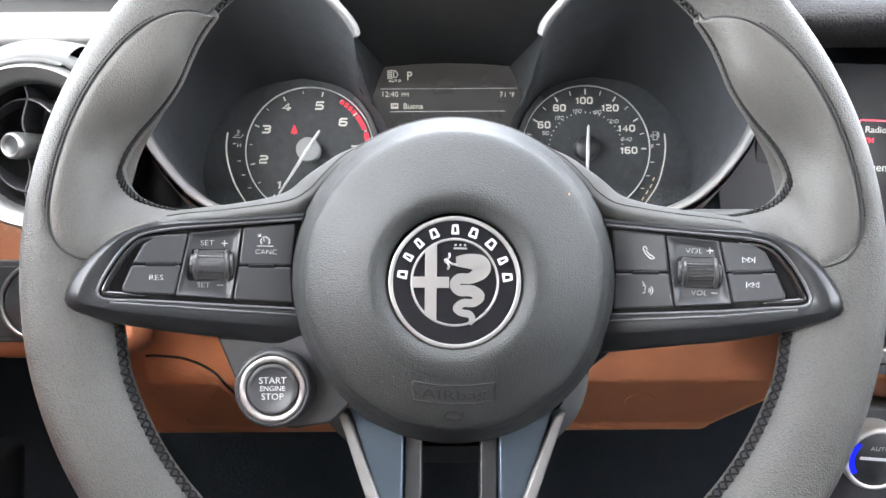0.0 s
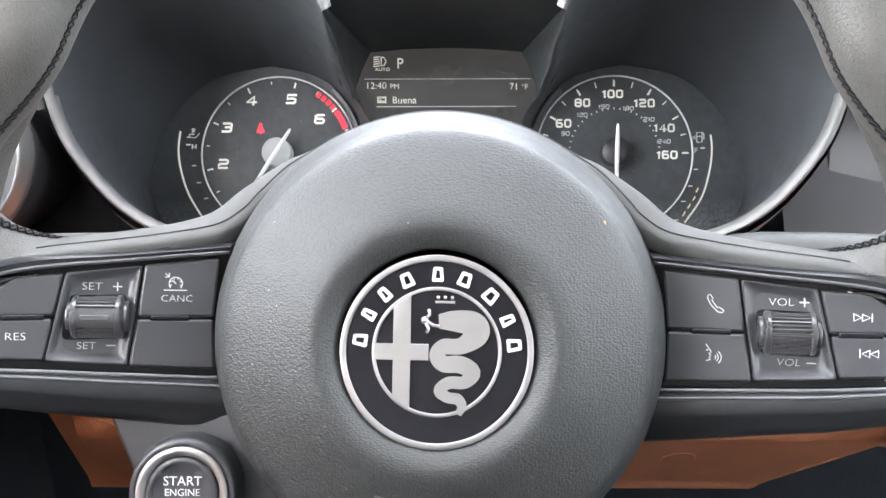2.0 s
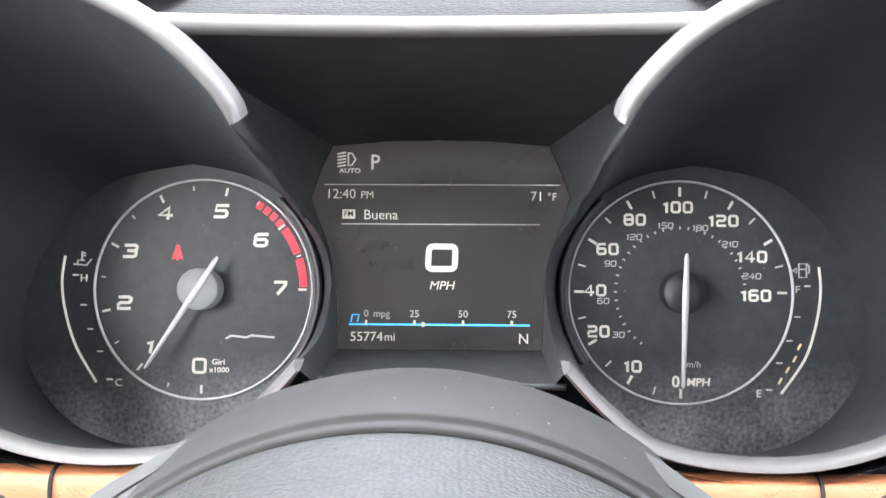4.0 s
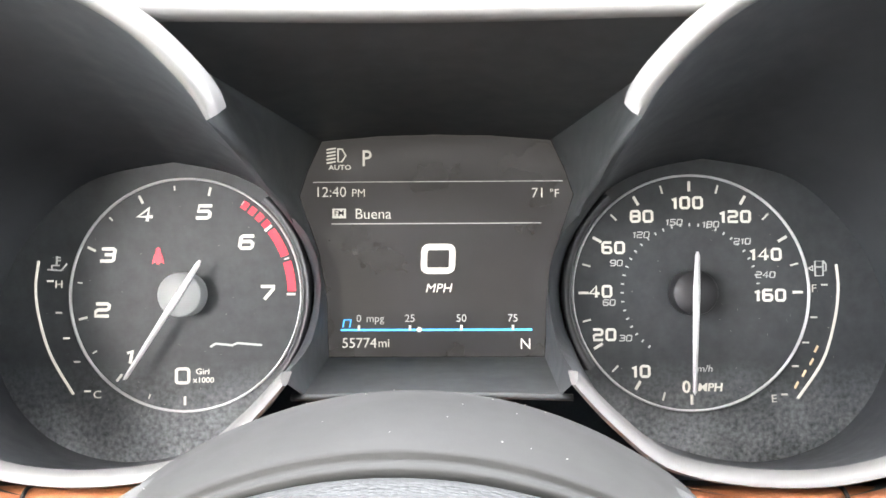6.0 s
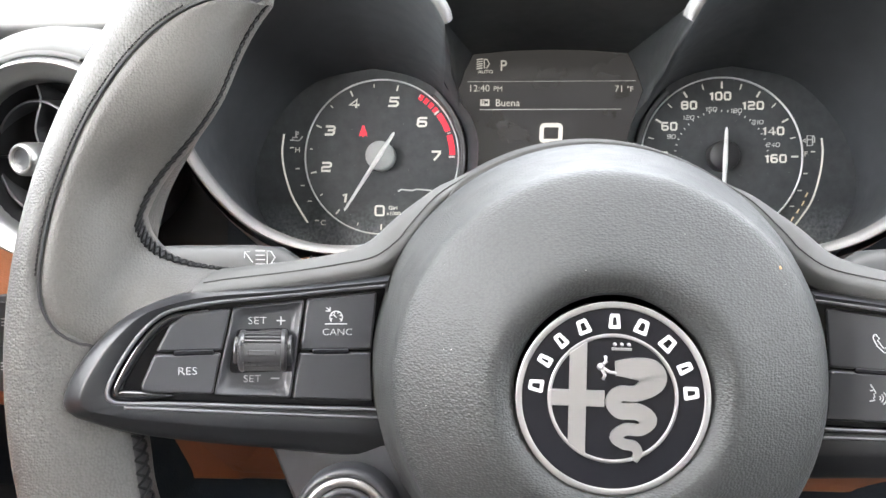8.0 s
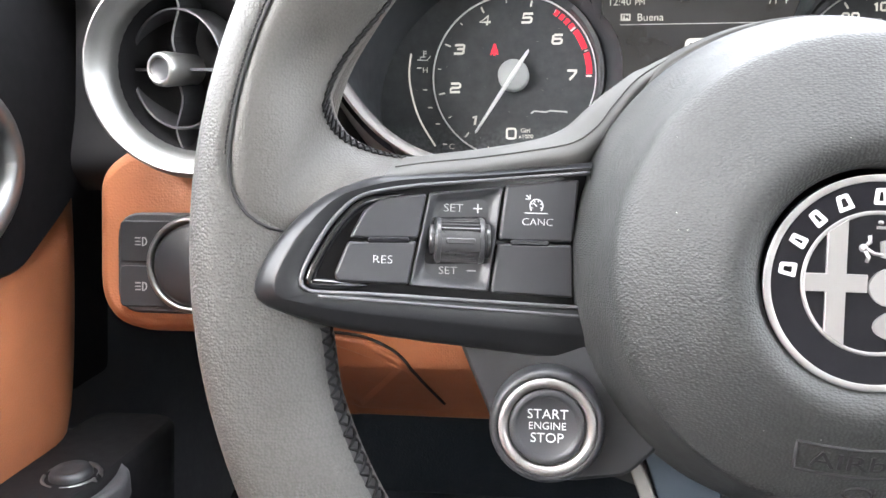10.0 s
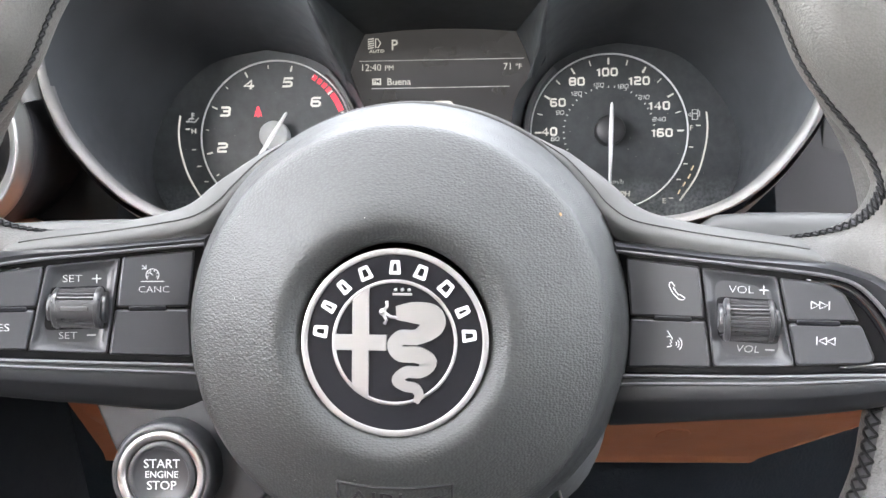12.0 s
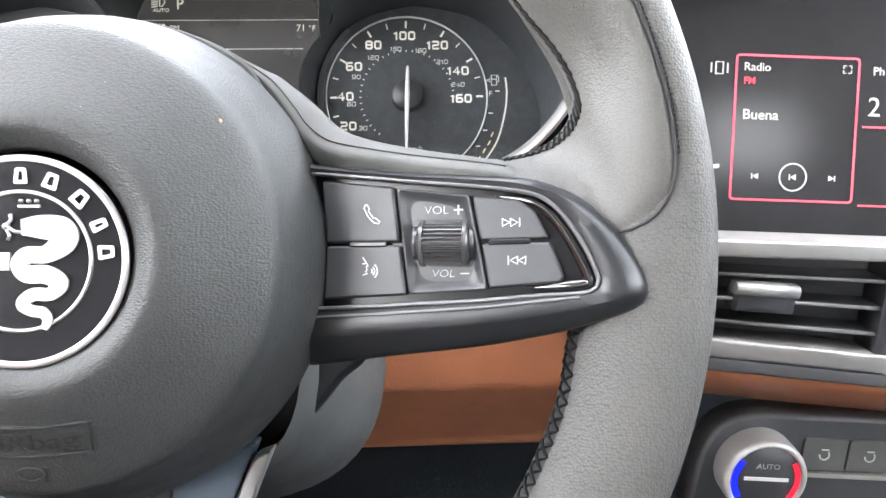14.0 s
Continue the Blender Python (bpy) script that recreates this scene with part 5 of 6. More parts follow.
rings_ = [[(x, y, z) for x, z in inset(surround, d)] for d, y in ((0, 0.235), (0.0, 0.212), (0.002, 0.204), (0.005, 0.1995), (0.009, 0.1975))]
part("switch_surround", mesh("switch_surround", *loops(rings_)), TAN, dash, "tan leather surround of the switch panel")
for x in (-0.1330, 0.1330):
    line = spline([(x, 0.2185, 0.0343), (x, 0.2058, 0.0380), (x * 0.995, 0.1986, 0.0364), (x * 0.99, 0.1957, 0.0300), (x * 0.98, 0.1944, 0.0170), (x * 0.97, 0.1949, 0.001), (x * 0.95, 0.2042, -0.020)], 24)
    part("tan_seam", mesh("tan_seam", *tube(line, 0.0008, 6)), SEAM, dash, "sewn seam in the tan leather")

part("trim_plug", mesh("trim_plug", *plate([(0.1440 + 0.011 * math.cos(6.2832 * i / 28), -0.090 + 0.007 * math.sin(6.2832 * i / 28)) for i in range(28)], lambda x, z, h: (x, tan_y(z) - 0.0006 - h, z), 0.004, 0.0012)), TAN, dash, "round tan plug in the knee panel")

# steering column
column = thing("steering_column", pose(0, 0.08, -0.02), "dark grey plastic steering column shroud behind the wheel", "column")
def shroud(u, v):
    a = 2 * math.pi * u
    w, h, zc = 0.062 + 0.028 * min(1, v * 1.9), 0.052 + 0.020 * min(1, v * 1.9), -0.012 - 0.012 * min(1, v * 1.9)
    e = 0.75
    c, s = math.cos(a), math.sin(a)
    return (w * abs(c) ** e * (1 if c > 0 else -1), 0.19 * v, zc + h * abs(s) ** e * (1 if s > 0 else -1))
part("shroud", mesh("shroud", *grid(48, 8, shroud, wrap_u=True)), SOFT, column, "grey shroud")


def stalk(side):
    st = thing("control_stalk", pose(side * 0.0785, 0.1585, 0.0268) @ Matrix.Scale(1.05, 4), "dark grey control stalk with white symbols, on the steering column", "stalk")
    rings = []
    for k, (x, h, d) in enumerate(((0.0, 0.006, 0.006), (0.032, 0.007, 0.006), (0.041, 0.0045, 0.0065), (0.048, 0.0105, 0.0075), (0.056, 0.0155, 0.0085), (0.07, 0.0165, 0.0085), (0.1, 0.0162, 0.0085), (0.135, 0.0148, 0.008), (0.142, 0.012, 0.006), (0.144, 0.006, 0.003))):
        rings.append([(side * x, -d * math.copysign(abs(math.cos(a)) ** 0.6, math.cos(a)), h * math.copysign(abs(math.sin(a)) ** 0.6, math.sin(a))) for a in [2 * math.pi * i / 24 for i in range(24)]])
    part("lever", mesh("lever", *loops(rings)), LEVER, st, "dark grey lever")
    return st


left_stalk, right_stalk = stalk(-1), stalk(1)
def lamp():
    return [[(0.0, 0.0030), (0.0, -0.0030), (0.0018, -0.0028), (0.0036, 0), (0.0018, 0.0028), (0.0, 0.0030)]] + [[(-0.0052, 0.003 - 0.002 * i), (-0.0012, 0.003 - 0.002 * i)] for i in range(4)]
STALKPRINT = material("grey_white_print", (0.27, 0.27, 0.27), 0.5, vary=0.03)
part("beam_symbol", mesh("beam_symbol", *ribbon(lamp() + [[(-0.0105, 0.0026), (-0.0068, -0.0022)], [(-0.0105, -0.0002), (-0.0105, 0.0026), (-0.0082, 0.0026)]], 0.00044), False), STALKPRINT, left_stalk, "white printed symbol", facing(-0.0608, -0.0087, 0.0108))
part("beam_symbol", mesh("beam_symbol", *ribbon(lamp() + [[(-0.0105, -0.0022), (-0.0068, 0.0026)], [(-0.0105, 0.0006), (-0.0105, -0.0022), (-0.0082, -0.0022)]], 0.00044), False), STALKPRINT, left_stalk, "white printed symbol", facing(-0.0532, -0.0087, 0.0052))
part("park_symbol", mesh("park_symbol", *ribbon([[(-0.003, -0.003), (-0.003, 0.003), (0.0, 0.003), (0.001, 0.0015), (0.0, 0), (-0.003, 0)], [(0.002, 0.0006), (0.0046, 0.003)], [(0.002, -0.0006), (0.005, -0.0006)], [(0.002, -0.0018), (0.0046, -0.004)]], 0.00044), False), STALKPRINT, left_stalk, "white printed symbol", facing(-0.0865, -0.0087, 0.0006))
part("arrow_symbol", mesh("arrow_symbol", *ribbon([[(-0.0005, 0.0008), (-0.003, 0.0008), (-0.003, 0.0026), (-0.0062, 0), (-0.003, -0.0026), (-0.003, -0.0008), (-0.0005, -0.0008)], [(0.0005, 0.0008), (0.003, 0.0008), (0.003, 0.0026), (0.0062, 0), (0.003, -0.0026), (0.003, -0.0008), (0.0005, -0.0008)]], 0.00042), False), STALKPRINT, left_stalk, "white printed symbol", facing(-0.1045, -0.0087, 0.00042))
part("wiper_symbol", mesh("wiper_symbol", *ribbon([[(-0.0042, 0.0010), (-0.0020, 0.0022), (0.0020, 0.0022), (0.0042, 0.0010), (0.0022, -0.0036), (0.0, -0.0042), (-0.0022, -0.0036), (-0.0042, 0.0010)], [(0, -0.003), (-0.001, 0.002)], arc(-0.0014, 0.0036, 0.0011, 0, 180, 6), arc(0.0014, 0.0036, 0.0011, 0, 180, 6), [(0.0105, 0.0008), (0.0070, -0.0026)], [(0.0070, 0.0002), (0.0070, -0.0026), (0.0094, -0.0026)]], 0.00042), False), STALKPRINT, right_stalk, "white printed symbol", facing(0.0540, -0.0087, 0.0030))

# round air vent on the driver's side
vent = thing("round_air_vent", pose(-0.2562, 0.1586, 0.0848, 9.6, 0, 4.6), "round black air vent with a satin chrome ring, in the dashboard", "air vent")
part("vent_ring", mesh("vent_ring", *lathe([(0.0392, 0.014), (0.0400, 0.008), (0.0415, 0.0045), (0.0440, 0.0015), (0.0468, -0.0018), (0.0482, -0.0042), (0.0490, -0.0046), (0.0497, -0.0036), (0.0502, -0.0010), (0.0515, 0.002), (0.0524, 0.005), (0.0526, 0.0072), (0.0520, 0.0085)], 96)), CHROME, vent, "broad satin chrome ring")
part("vent_sleeve", mesh("vent_sleeve", *lathe([(0.0512, 0.0070), (0.0520, 0.0088), (0.0526, 0.012), (0.0530, 0.07)], 64)), TRIM, vent, "black sleeve behind the ring")
AIM = pose(-0.0090, 0.0157, 0.0010, 0, 0, -22)  # the swivelling middle is turned towards the door
part("vent_bowl", mesh("vent_bowl", *lathe([(0.0396, 0.012), (0.037, 0.022), (0.028, 0.035), (0.0, 0.04)], 48)), DOORBLACK, vent, "black vent bowl")
part("vent_hoop", mesh("vent_hoop", *lathe([(0.0302, 0.014), (0.0298, -0.002), (0.0291, -0.0036), (0.0283, -0.002), (0.0279, 0.016)], 64)), SATIN, vent, "black inner hoop", AIM)
for k in range(4):
    a = k * 90 + 0
    fin = [(0.006, 0), (0.014, 0.0022), (0.022, 0.0), (0.030, -0.0030), (0.039, 0)] if k % 2 else [(0.006, 0), (0.014, 0.0), (0.022, 0), (0.030, 0), (0.039, 0)]
    p = spline(fin, 14)
    rows = [[(q.x, -0.002, q.y - 0.0007), (q.x, -0.002, q.y + 0.0007), (q.x, 0.014, q.y + 0.0009), (q.x, 0.014, q.y - 0.0009)] for q in p]
    part("vent_fin", mesh("vent_fin", *loops(rows), smooth=False), SATIN, vent, "slim black fin", AIM @ pose(0, 0, 0, 0, -a, 0))
knob = part("vent_knob", mesh("vent_knob", *lathe([(0.0076, 0.010), (0.0082, -0.004), (0.0086, -0.010), (0.0082, -0.0138), (0.0074, -0.0150), (0.0062, -0.0150), (0.0054, -0.0138)], 40)), CHROME, vent, "satin chrome centre knob", AIM)
part("knob_face", mesh("knob_face", *lathe([(0.0, -0.0132), (0.0046, -0.0132), (0.0057, -0.0139)], 32)), SATIN, knob, "dark knob face")
part("vent_collar", mesh("vent_collar", *lathe([(0.0520, 0.012), (0.0524, 0.0045), (0.0548, 0.0030), (0.0580, 0.0055), (0.0600, 0.011), (0.0606, 0.02)], 64, 20, 128)), SOFT, vent, "smooth grey collar round the ring")
pod = lathe([(0.0500, 0.012), (0.0525, 0.001), (0.0575, 0.006), (0.064, 0.014), (0.068, 0.024), (0.070, 0.05), (0.070, 0.11)], 64, 70, 128)
part("vent_pod", mesh("vent_pod", *pod), PILLAR, vent, "grey padded vent housing")

# lamp switch panel
switches = thing("lamp_switch_panel", pose(-0.274, 0.1945, -0.0105), "black lamp switch panel with chrome-ringed knob, in the dashboard", "switch panel")
sp = rounded([(-0.038, -0.0265), (0.042, -0.0265), (0.042, 0.0275), (-0.038, 0.0275)], 0.014, 6)
part("switch_plate", mesh("switch_plate", *plate(sp, flat, 0.012, 0.0015)), SHELL, switches, "soft black plate")
for z in (0.012, -0.012):
    q = rounded([(-0.036, z - 0.011), (-0.006, z - 0.011), (-0.006, z + 0.011), (-0.036, z + 0.011)], 0.003, 3)
    b = part("switch_key", mesh("switch_key", *plate(q, lambda x, zz, h: (x, -0.001 - h, zz), 0.002, 0.0006)), BUTTON, switches, "black key")
    part("key_symbol", mesh("key_symbol", *ribbon([arc(0.0006, 0, 0.0022, -90, 90, 8) + [(0.0006, -0.0022)]] + [[(-0.0034, 0.0018 - 0.0018 * k), (-0.0008, 0.0018 - 0.0018 * k)] for k in range(3)], 0.0006), False), FAINT, b, "dim symbol", facing(-0.0235, -0.0013, z))
part("knob_ring", mesh("knob_ring", *lathe([(0.0255, 0.004), (0.0258, -0.003), (0.0246, -0.0052), (0.0228, -0.005), (0.0222, 0.0)], 56, cx=0.006)), CHROME, switches, "chrome ring")
part("switch_knob", mesh("switch_knob", *lathe([(0.0218, 0.002), (0.0214, -0.004), (0.019, -0.0058), (0.0, -0.006)], 48, cx=0.006)), SATIN, switches, "black rotary knob")

# ---- centre of the dashboard ----
touch = thing("touch_screen", pose(0.3981, 0.2203, 0.0659, 5, 3, -1.7), "wide black touch screen showing a radio card, in the dashboard", "screen")
gl = rounded([(-0.185, -0.0650), (0.22, -0.0650), (0.22, 0.078), (-0.185, 0.078)], 0.006, 4)
part("screen_glass", mesh("screen_glass", *plate(gl, flat, 0.012, 0.001)), GLASS, touch, "black glass")
card = rounded([(-0.1150, -0.0400), (-0.0470, -0.0400), (-0.0470, 0.0390), (-0.1150, 0.0390)], 0.002, 3)
part("card_outline", mesh("card_outline", *ribbon([[*card, card[0], card[1]]], 0.0011), False), PINKRED, touch, "glowing red outline", facing(0, -0.0002, 0))
for s, size, x, z, mt in (("Radio", 0.0062, -0.1035, 0.0325, LITSCREEN), ("FM", 0.0050, -0.1075, 0.0250, LITRED), ("Buena", 0.0078, -0.1005, 0.0065, LITSCREEN), ("Ph", 0.0062, -0.0360, 0.0325, LITSCREEN)):
    part("screen_lettering", text(s, size, 0.01, wide=1.05), mt, touch, "", facing(x, -0.0003, z))
part("screen_lettering", text("2", 0.0150, 0.0), LITSCREEN, touch, "", facing(-0.0375, -0.0003, 0.0125))
for x0, x1, z in ((-0.043, -0.02, 0.002), (-0.043, -0.02, -0.0415)):
    part("screen_line", mesh("screen_line", *ribbon([[(x0, 0), (x1, 0)]], 0.0010), False), PINKRED, touch, "", facing(0, -0.0003, z))
for x, r, mt in ((-0.1015, 0.0, LITSCREEN), (-0.0805, 0.0075, LITSCREEN), (-0.0590, 0.0, LITSCREEN)):
    if r:
        part("mute_ring", mesh("mute_ring", *ribbon([arc(0, 0, r, 0, 360, 28)], 0.0008), False), mt, touch, "", facing(x, -0.0003, -0.0270))
    k = 1 if x > -0.07 else -1
    tri_ = [[(0.0016 * -k, -0.0016), (0.0016 * k, 0), (0.0016 * -k, 0.0016)], [(0.0016 * k, -0.0016), (0.0022 * k, -0.0016), (0.0022 * k, 0.0016), (0.0016 * k, 0.0016)]]
    part("player_symbol", mesh("player_symbol", *filled(tri_), False), LITSCREEN, touch, "", facing(x, -0.0003, -0.0270))
part("side_symbol", mesh("side_symbol", *filled([[(-0.0026, -0.0004), (0.0026, 0.0004), (0.0026, 0.0026), (-0.0026, 0.0018)], [(-0.0018, -0.0150), (0.0018, -0.0150), (0.0018, -0.0120), (-0.0018, -0.0120)]]), False), LITSCREEN, touch, "", facing(-0.1245, -0.0003, -0.0235))
part("side_symbol", mesh("side_symbol", *ribbon([[(-0.002, -0.0032), (0.002, -0.0032), (0.002, 0.0032), (-0.002, 0.0032), (-0.002, -0.0032)], [(-0.0045, -0.0024), (-0.0045, 0.0024)], [(0.0045, -0.0024), (0.0045, 0.0024)]], 0.0008), False), LITSCREEN, touch, "", facing(-0.1245, -0.0003, 0.0315))
part("expand_symbol", mesh("expand_symbol", *ribbon([[(-0.0022, 0.0006), (-0.0022, 0.002), (-0.0008, 0.002)], [(0.0022, 0.0006), (0.0022, 0.002), (0.0008, 0.002)], [(-0.0022, -0.0006), (-0.0022, -0.002), (-0.0008, -0.002)], [(0.0022, -0.0006), (0.0022, -0.002), (0.0008, -0.002)]], 0.0006), False), LITSCREEN, touch, "", facing(-0.0535, -0.0003, 0.0330))

part("tan_strip", mesh("tan_strip", *swept([(0.235, -0.060), (0.215, -0.0615), (0.2095, -0.067), (0.213, -0.0755), (0.235, -0.084), (0.275, -0.092)], 0.25, 0.62, 12, wave=lambda x, v: 0.13 * (0.356 - x))), TAN, dash, "tan leather strip under the vent")
cvent = thing("centre_air_vent", pose(0.3988, 0.2000, -0.0359, 15, 5, 0), "wide black slatted air vent between satin silver strips, in the dashboard", "air vent")
def bar(z0, z1, y0, y1, x0=-0.17, x1=0.22, r=0.0015, lift=0.0, tip=0.0):
    """A bar along x; tip is its slope, lift its rise at the slider's side."""
    q = rounded([(y0, z0), (y1, z0), (y1, z1), (y0, z1)], r, 4)
    return loops([[(x, y, z + lift + tip * (x + 0.08)) for y, z in q] for x in (x0, x1)])
part("upper_strip", mesh("upper_strip", *bar(0.0265, 0.0352, -0.006, 0.02, -0.235, lift=0.0012, tip=0.035)), STRIP, cvent, "satin silver strip")
part("lower_strip", mesh("lower_strip", *bar(-0.0385, -0.0285, -0.004, 0.02, lift=0.0075, tip=-0.04)), STRIP, cvent, "satin silver lower strip")
part("lower_edge", mesh("lower_edge", *bar(-0.0462, -0.0387, -0.0035, 0.02, lift=0.0075, tip=-0.04)), SHELL, cvent, "dark edge under the lower strip")
part("vent_back", mesh("vent_back", *bar(-0.028, 0.0268, 0.024, 0.03)), SHELL, cvent, "black vent back")
for z, lift, tip in ((0.0155, 0.0006, 0.015), (0.0005, 0.0015, -0.005), (-0.0155, 0.0040, -0.022)):
    slat = part("slat", mesh("slat", *bar(z - 0.0011, z + 0.0011, 0.002, 0.022, -0.165, 0.2, 0.0008, lift, tip)), SATIN, cvent, "thin black slat")
    part("slat_edge", mesh("slat_edge", *bar(z - 0.0009, z + 0.0010, 0.0008, 0.0028, -0.165, -0.050, 0.0007, lift, tip)), SILVER, slat, "pale front edge")
slider = part("slider", mesh("slider", *bar(-0.0030, 0.0085, -0.005, 0.01, -0.1290, -0.0990, 0.0030)), SATIN, cvent, "black slider tab")
part("slider_cap", mesh("slider_cap", *bar(0.0060, 0.0125, -0.0065, 0.004, -0.1305, -0.0975, 0.0028)), STRIP, slider, "silver cap")
part("vent_post", mesh("vent_post", *bar(-0.0275, 0.0265, -0.001, 0.02, -0.050, -0.042)), SATIN, cvent, "black post")

climate = thing("climate_panel", pose(0.3939, 0.2660, -0.1222, 17, 4.5, 0), "black climate control panel with a round temperature knob, in the dashboard", "control panel")
cp = rounded([(-0.124, -0.07), (0.2, -0.07), (0.2, 0.024), (-0.116, 0.024)], 0.034, 8)
part("climate_plate", mesh("climate_plate", *plate(cp, flat, 0.02, 0.003)), SHELL, climate, "soft black plate")
KX, KZ = -0.0850, -0.0095
kb = part("temperature_knob", mesh("temperature_knob", *lathe([(0.0246, 0.0), (0.0247, -0.011), (0.0246, -0.0158), (0.0240, -0.0180), (0.0226, -0.0188), (0.0212, -0.0183), (0.0206, -0.0170)], 56, cx=KX, cz=KZ)), PALEMETAL, climate, "satin chrome temperature knob")
part("knob_face", mesh("knob_face", *lathe([(0.0, -0.0178), (0.0204, -0.0178), (0.0209, -0.0172)], 40, cx=KX, cz=KZ)), BUTTON, kb, "black knob face")
part("cold_mark", mesh("cold_mark", *ribbon([arc(0, 0, 0.0186, 146, 215, 12)], 0.0031), False), DEEPBLUE, kb, "deep blue arc", facing(KX, -0.0180, KZ))
part("hot_mark", mesh("hot_mark", *ribbon([arc(0, 0, 0.0186, -35, 34, 12)], 0.0031), False), LITRED, kb, "red arc", facing(KX, -0.0180, KZ))
part("knob_lettering", text("AUTO", 0.0046, -0.006, wide=1.1), LITSCREEN, kb, "", facing(KX, -0.0180, KZ + 0.0085))
part("knob_bar", mesh("knob_bar", *ribbon([[(-0.0125, 0), (0.0125, 0)]], 0.0022), False), PRINT, kb, "silver bar", facing(KX, -0.0180, KZ + 0.0005))
for x in (-0.0440, -0.0160, 0.012):
    q = rounded([(x - 0.0135, -0.0108), (x + 0.0135, -0.0108), (x + 0.0135, 0.0098), (x - 0.0135, 0.0098)], 0.0015, 3)
    b = part("climate_key", mesh("climate_key", *plate(q, lambda a, c, h: (a, -0.0015 - h, c), 0.003, 0.0006)), KEY, climate, "dark grey key")
    part("key_symbol", mesh("key_symbol", *ribbon([arc(0, 0, 0.003, 180, 400, 10), [(-0.002, 0.0035), (0.002, 0.0035)]], 0.0009), False), LITDIM, b, "dim symbol", facing(x, -0.0018, -0.0005))
part("climate_bar", mesh("climate_bar", *bar(-0.0146, -0.0116, -0.004, 0.0, -0.060, 0.19, 0.0006)), PALEMETAL, climate, "thin silver bar")

# ---- driver's door ----
door = thing("driver_door", pose(-0.385, 0, 0), "driver's door with black upper panel and tan leather lower panel", "door")
def wall_x(yz, x0=0.0, thick=0.03):
    q = rounded(yz, 0.01, 4)
    return loops([[(x0 - thick, y, z) for y, z in q], [(x0 - 0.003, y, z) for y, z in q], [(x0, y, z) for y, z in inset(q, 0.003)]])
part("upper_panel", mesh("upper_panel", *wall_x([(-0.9, -0.30), (-0.2, -0.09), (0.05, -0.045), (0.20, -0.016), (0.235, 0.012), (0.27, 0.045), (0.34, 0.09), (0.34, 0.2), (-0.9, -0.16)], 0.016)), DOORBLACK, door, "black upper panel")
tan_low = curve1([(-0.9, -0.52), (-0.2, -0.25), (0.19, -0.137), (0.27, -0.121), (0.33, -0.114)])
tan_high = curve1([(-0.9, -0.2), (-0.2, -0.07), (0.05, -0.03), (0.2, 0.0), (0.235, 0.02), (0.27, 0.05), (0.33, 0.10)])


def door_leather(u, v):
    """The door's leather, soft along its length; its front end turns away towards the dashboard."""
    y = -0.9 + 1.23 * u ** 0.55
    z = tan_low(y) + (tan_high(y) - tan_low(y)) * v
    return (0.009 + 0.005 * math.sin(math.pi * v) ** 0.5 - 8.0 * max(0, y - 0.232) ** 2, y, z)


part("tan_panel", mesh("tan_panel", *grid(70, 14, door_leather)), TAN, door, "tan leather panel")
part("lower_panel", mesh("lower_panel", *wall_x([(-0.9, -0.7), (0.4, -0.5), (0.31, -0.14), (0.27, -0.121), (0.19, -0.137), (-0.2, -0.25), (-0.9, -0.5)], 0.012)), DOORBLACK, door, "black lower panel")
part("front_panel", mesh("front_panel", *wall_x([(0.18, -0.16), (0.45, -0.12), (0.45, 0.12), (0.27, 0.06), (0.18, 0.0)], -0.075)), DOORBLACK, door, "black front end of the panel")
handle = [(0.022, 0.112 + 0.068 * math.cos(radians(a)), 0.030 + 0.047 * math.sin(radians(a) + 0.25)) for a in range(0, 360, 8)]
part("door_handle", mesh("door_handle", *tube(handle, 0.007, 10, closed=True)), CHROME, door, "satin silver inner handle")
rest = rounded([(0.0, 0.02), (0.062, 0.02), (0.062, 0.30), (0.0, 0.30)], 0.02, 5)
part("armrest", mesh("armrest", *loops([[(x, y, -0.20 + 0.10 * (y - 0.2)) for x, y in rest], [(x, y, -0.133 + 0.12 * (y - 0.2)) for x, y in rest], [(x, y, -0.129 + 0.12 * (y - 0.2)) for x, y in inset(rest, 0.004)]])), DOORBLACK, door, "black armrest with the mirror control")
mirror = thing("mirror_control", pose(-0.342, 0.2, -0.132), "round mirror control knob on a black panel", "control knob")
TILT = pose(0, 0, 0, -80)
part("control_base", mesh("control_base", *lathe([(0.030, 0.012), (0.0300, 0.002), (0.0285, 0.0), (0.0240, 0.0012), (0.0180, 0.003), (0.0, 0.003)], 40)), SHELL, mirror, "black dished base", TILT)
for a0 in (8, 98, 188, 278):
    part("rim_arc", mesh("rim_arc", *lathe([(0.0160, 0.004), (0.0166, -0.0020), (0.0152, -0.0044), (0.0138, -0.0036), (0.0136, 0.004)], 14, a0, a0 + 74)), CHROME, mirror, "chrome arc of the rim", TILT)
part("control_cap", mesh("control_cap", *lathe([(0.0120, 0.004), (0.0116, -0.0050), (0.0098, -0.0078), (0.0050, -0.0070), (0.0, -0.0068)], 28)), SATIN, mirror, "black rotary cap", TILT)

# ---- cabin shell, upright: unseen walls and roof, sized to shape the light ----
SEATBACK = material("grey_rear_cloth", (0.24, 0.225, 0.21), 0.8, grain=0.3, size=0.003)


def box(name, x0, x1, y0, y1, z0, z1, mat, label):
    vs = [(x, y, z) for x in (x0, x1) for y in (y0, y1) for z in (z0, z1)]
    fs = [(0, 1, 3, 2), (4, 6, 7, 5), (0, 4, 5, 1), (2, 3, 7, 6), (0, 2, 6, 4), (1, 5, 7, 3)]
    ob = part(name, mesh(name, vs, fs, False), mat)
    return tagged(ob, label, "cabin", kind="structure")


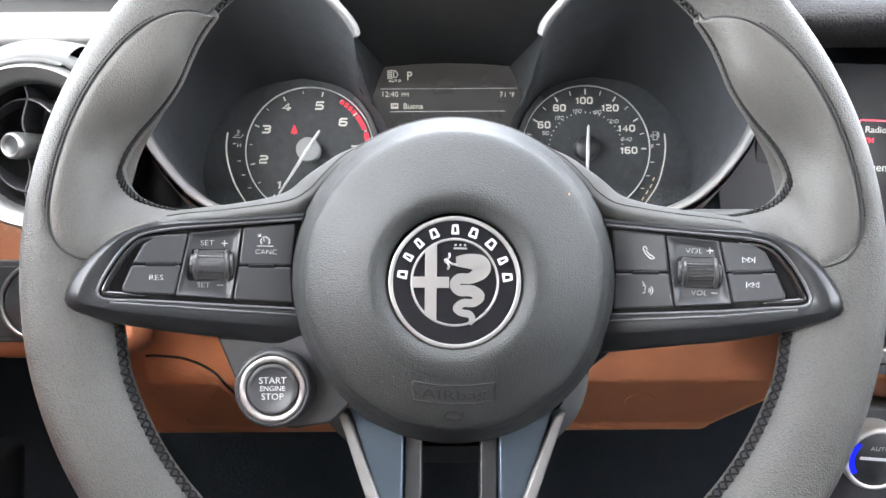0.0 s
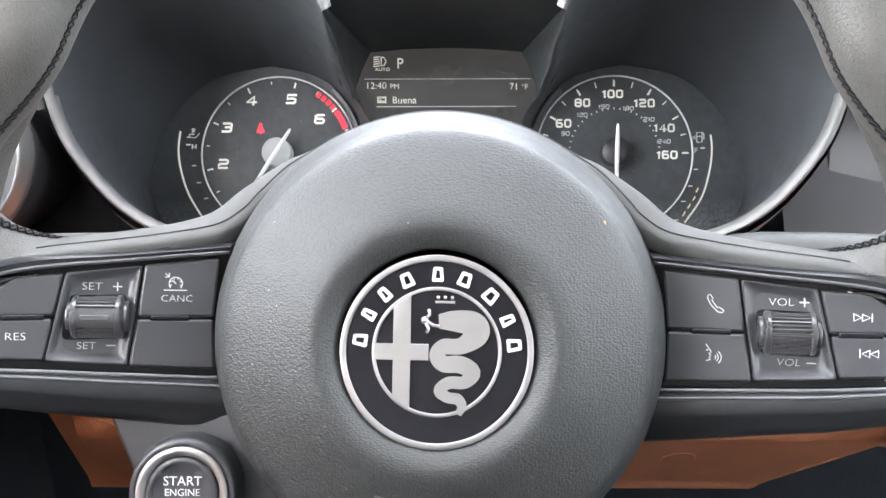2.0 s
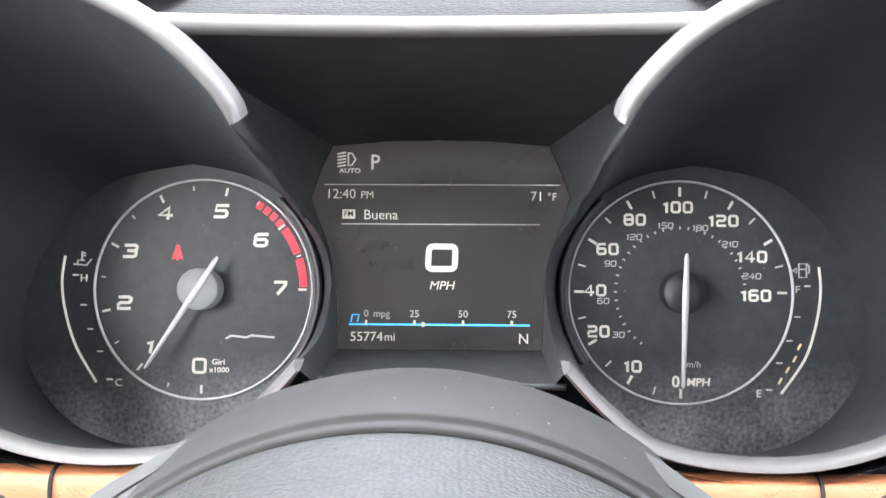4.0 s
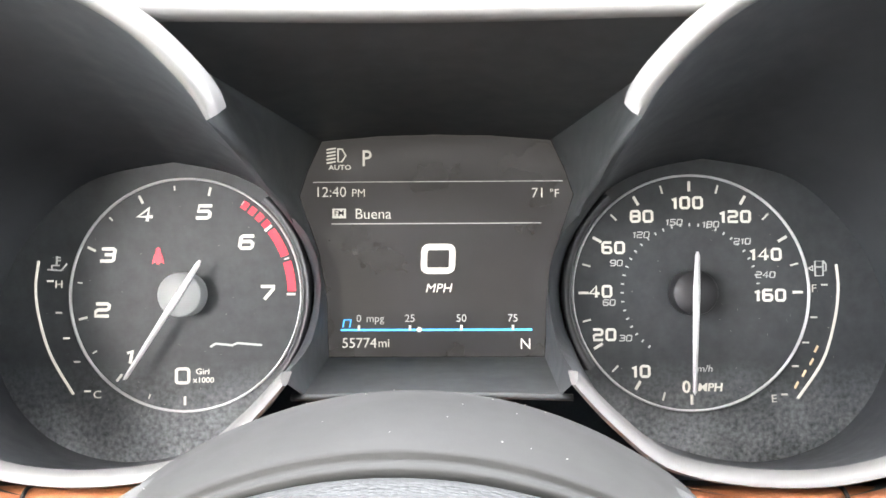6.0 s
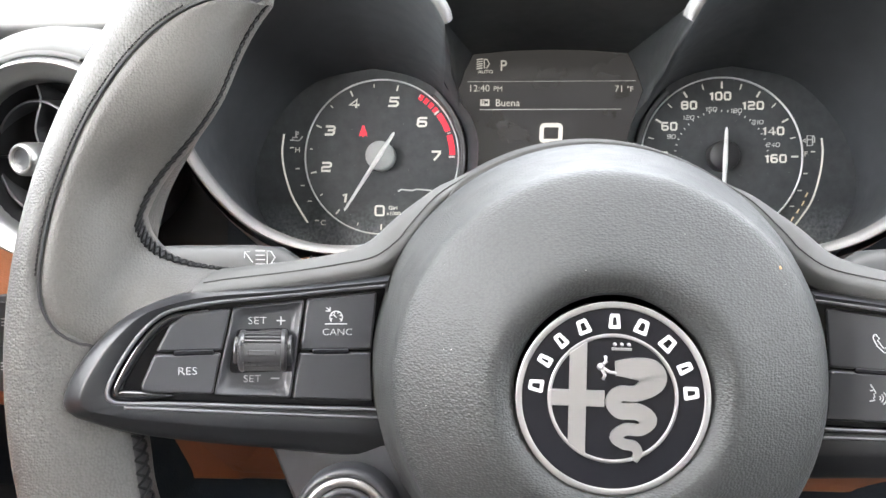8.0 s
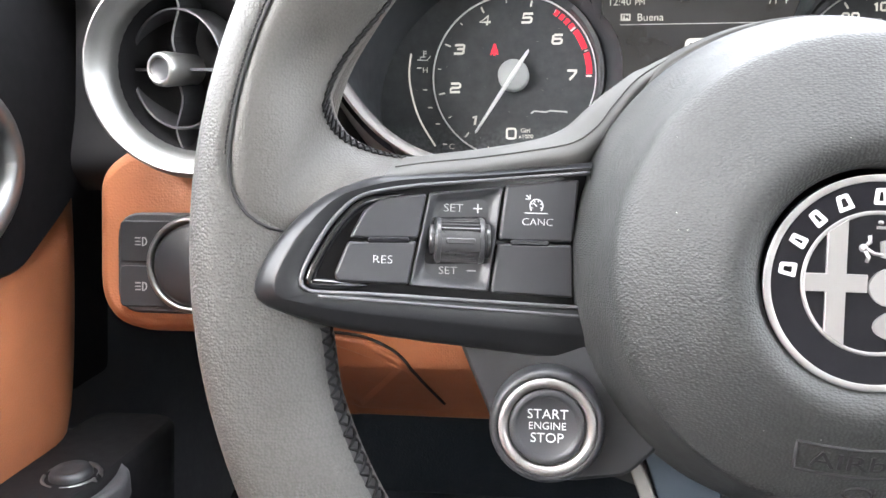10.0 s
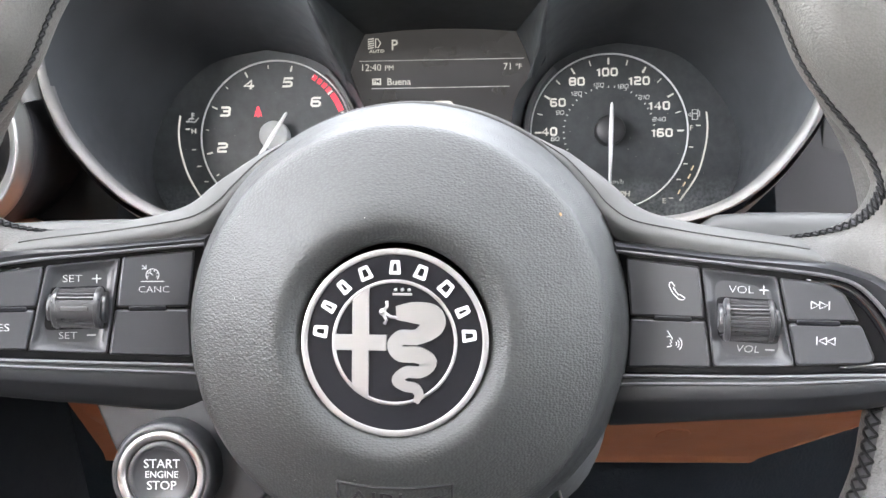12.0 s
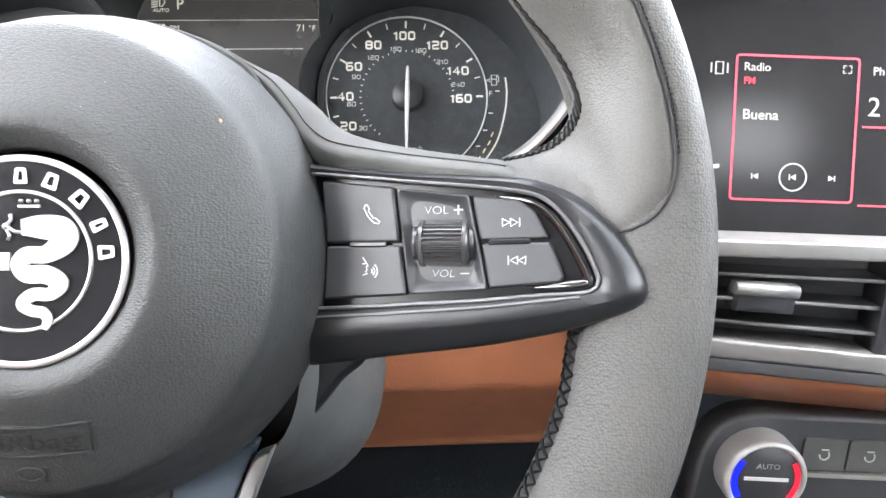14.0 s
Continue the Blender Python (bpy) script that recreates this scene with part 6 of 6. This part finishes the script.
box("floor", -0.75, 1.25, -1.7, 0.9, 0.18, 0.25, CARPET, "dark carpeted cabin floor")
box("firewall", -0.75, 1.25, 0.62, 0.68, 0.2, 1.05, CARPET, "dark bulkhead under the dashboard")
box("ceiling", -0.62, 1.12, -1.1, -0.04, 1.42, 1.46, HEADLINE, "light grey cabin headlining")
box("wall_right", 1.12, 1.2, -1.6, 0.8, 0.2, 1.06, SHELL, "dark passenger side wall")
box("wall_left", -0.56, -0.48, -1.6, 0.8, 0.2, 0.76, SHELL, "dark driver side wall")
# added out of view to keep side light from under the dashboard
box("wall_left_front", -0.56, -0.48, 0.28, 0.8, 0.76, 1.02, SHELL, "dark side of the cabin ahead of the door")
box("wall_rear", -0.75, 1.25, -1.1, -1.04, 0.2, 1.02, SHELL, "dark lower rear of the cabin")
box("wall_rear_sill", 0.68, 0.90, -1.1, -1.04, 1.02, 1.25, SEATBACK, "grey rear of the cabin under the quarter window")
box("wall_rear_upper_left", -0.75, 0.68, -1.1, -1.04, 1.02, 1.42, SEATBACK, "grey upper rear of the cabin")
box("wall_rear_upper_right", 0.90, 1.25, -1.1, -1.04, 1.02, 1.42, SEATBACK, "grey upper rear corner of the cabin")
box("ground", -400, 400, -400, 400, -0.05, 0.0, material("pale_concrete", (0.3, 0.3, 0.29), 0.9, vary=0.2, blot=2.0), "pale concrete ground outside")

# dust that has settled on the hub's collar and low on the dial faces
rng = random.Random(23)
grains = []
for i in range(26):
    u, v = rng.uniform(0.12, 0.88), rng.uniform(0.55, 0.9)
    x, y, z = collar_at(u, round(v * (len(collar_profile) - 1)) / (len(collar_profile) - 1))
    grains.append(speck(x, y, z + 0.0001, rng.uniform(0.00008, 0.00018)))
collar_dust = part("dust", mesh("dust", *joined(*grains), smooth=False), lint.data.materials[0])
collar_dust.matrix_basis = CAR @ pose(0, 0, 0, 0, 1.0, 0)
tagged(collar_dust, "pale specks of dust on the hub collar", "dust", kind="stuff")
grains = []
for i in range(150):
    side = rng.choice((-1, 1))
    x, z = side * rng.uniform(0.075, 0.165), -0.07 + 0.105 * rng.random() ** 1.6
    grains.append(speck(x, 0.2726, 0.105 + z, rng.uniform(0.00007, 0.00019)))
dial_dust = part("dust", mesh("dust", *joined(*grains), smooth=False), lint.data.materials[0])
dial_dust.matrix_basis = CAR.copy()
tagged(dial_dust, "pale specks of dust on the dial faces", "dust", kind="stuff")
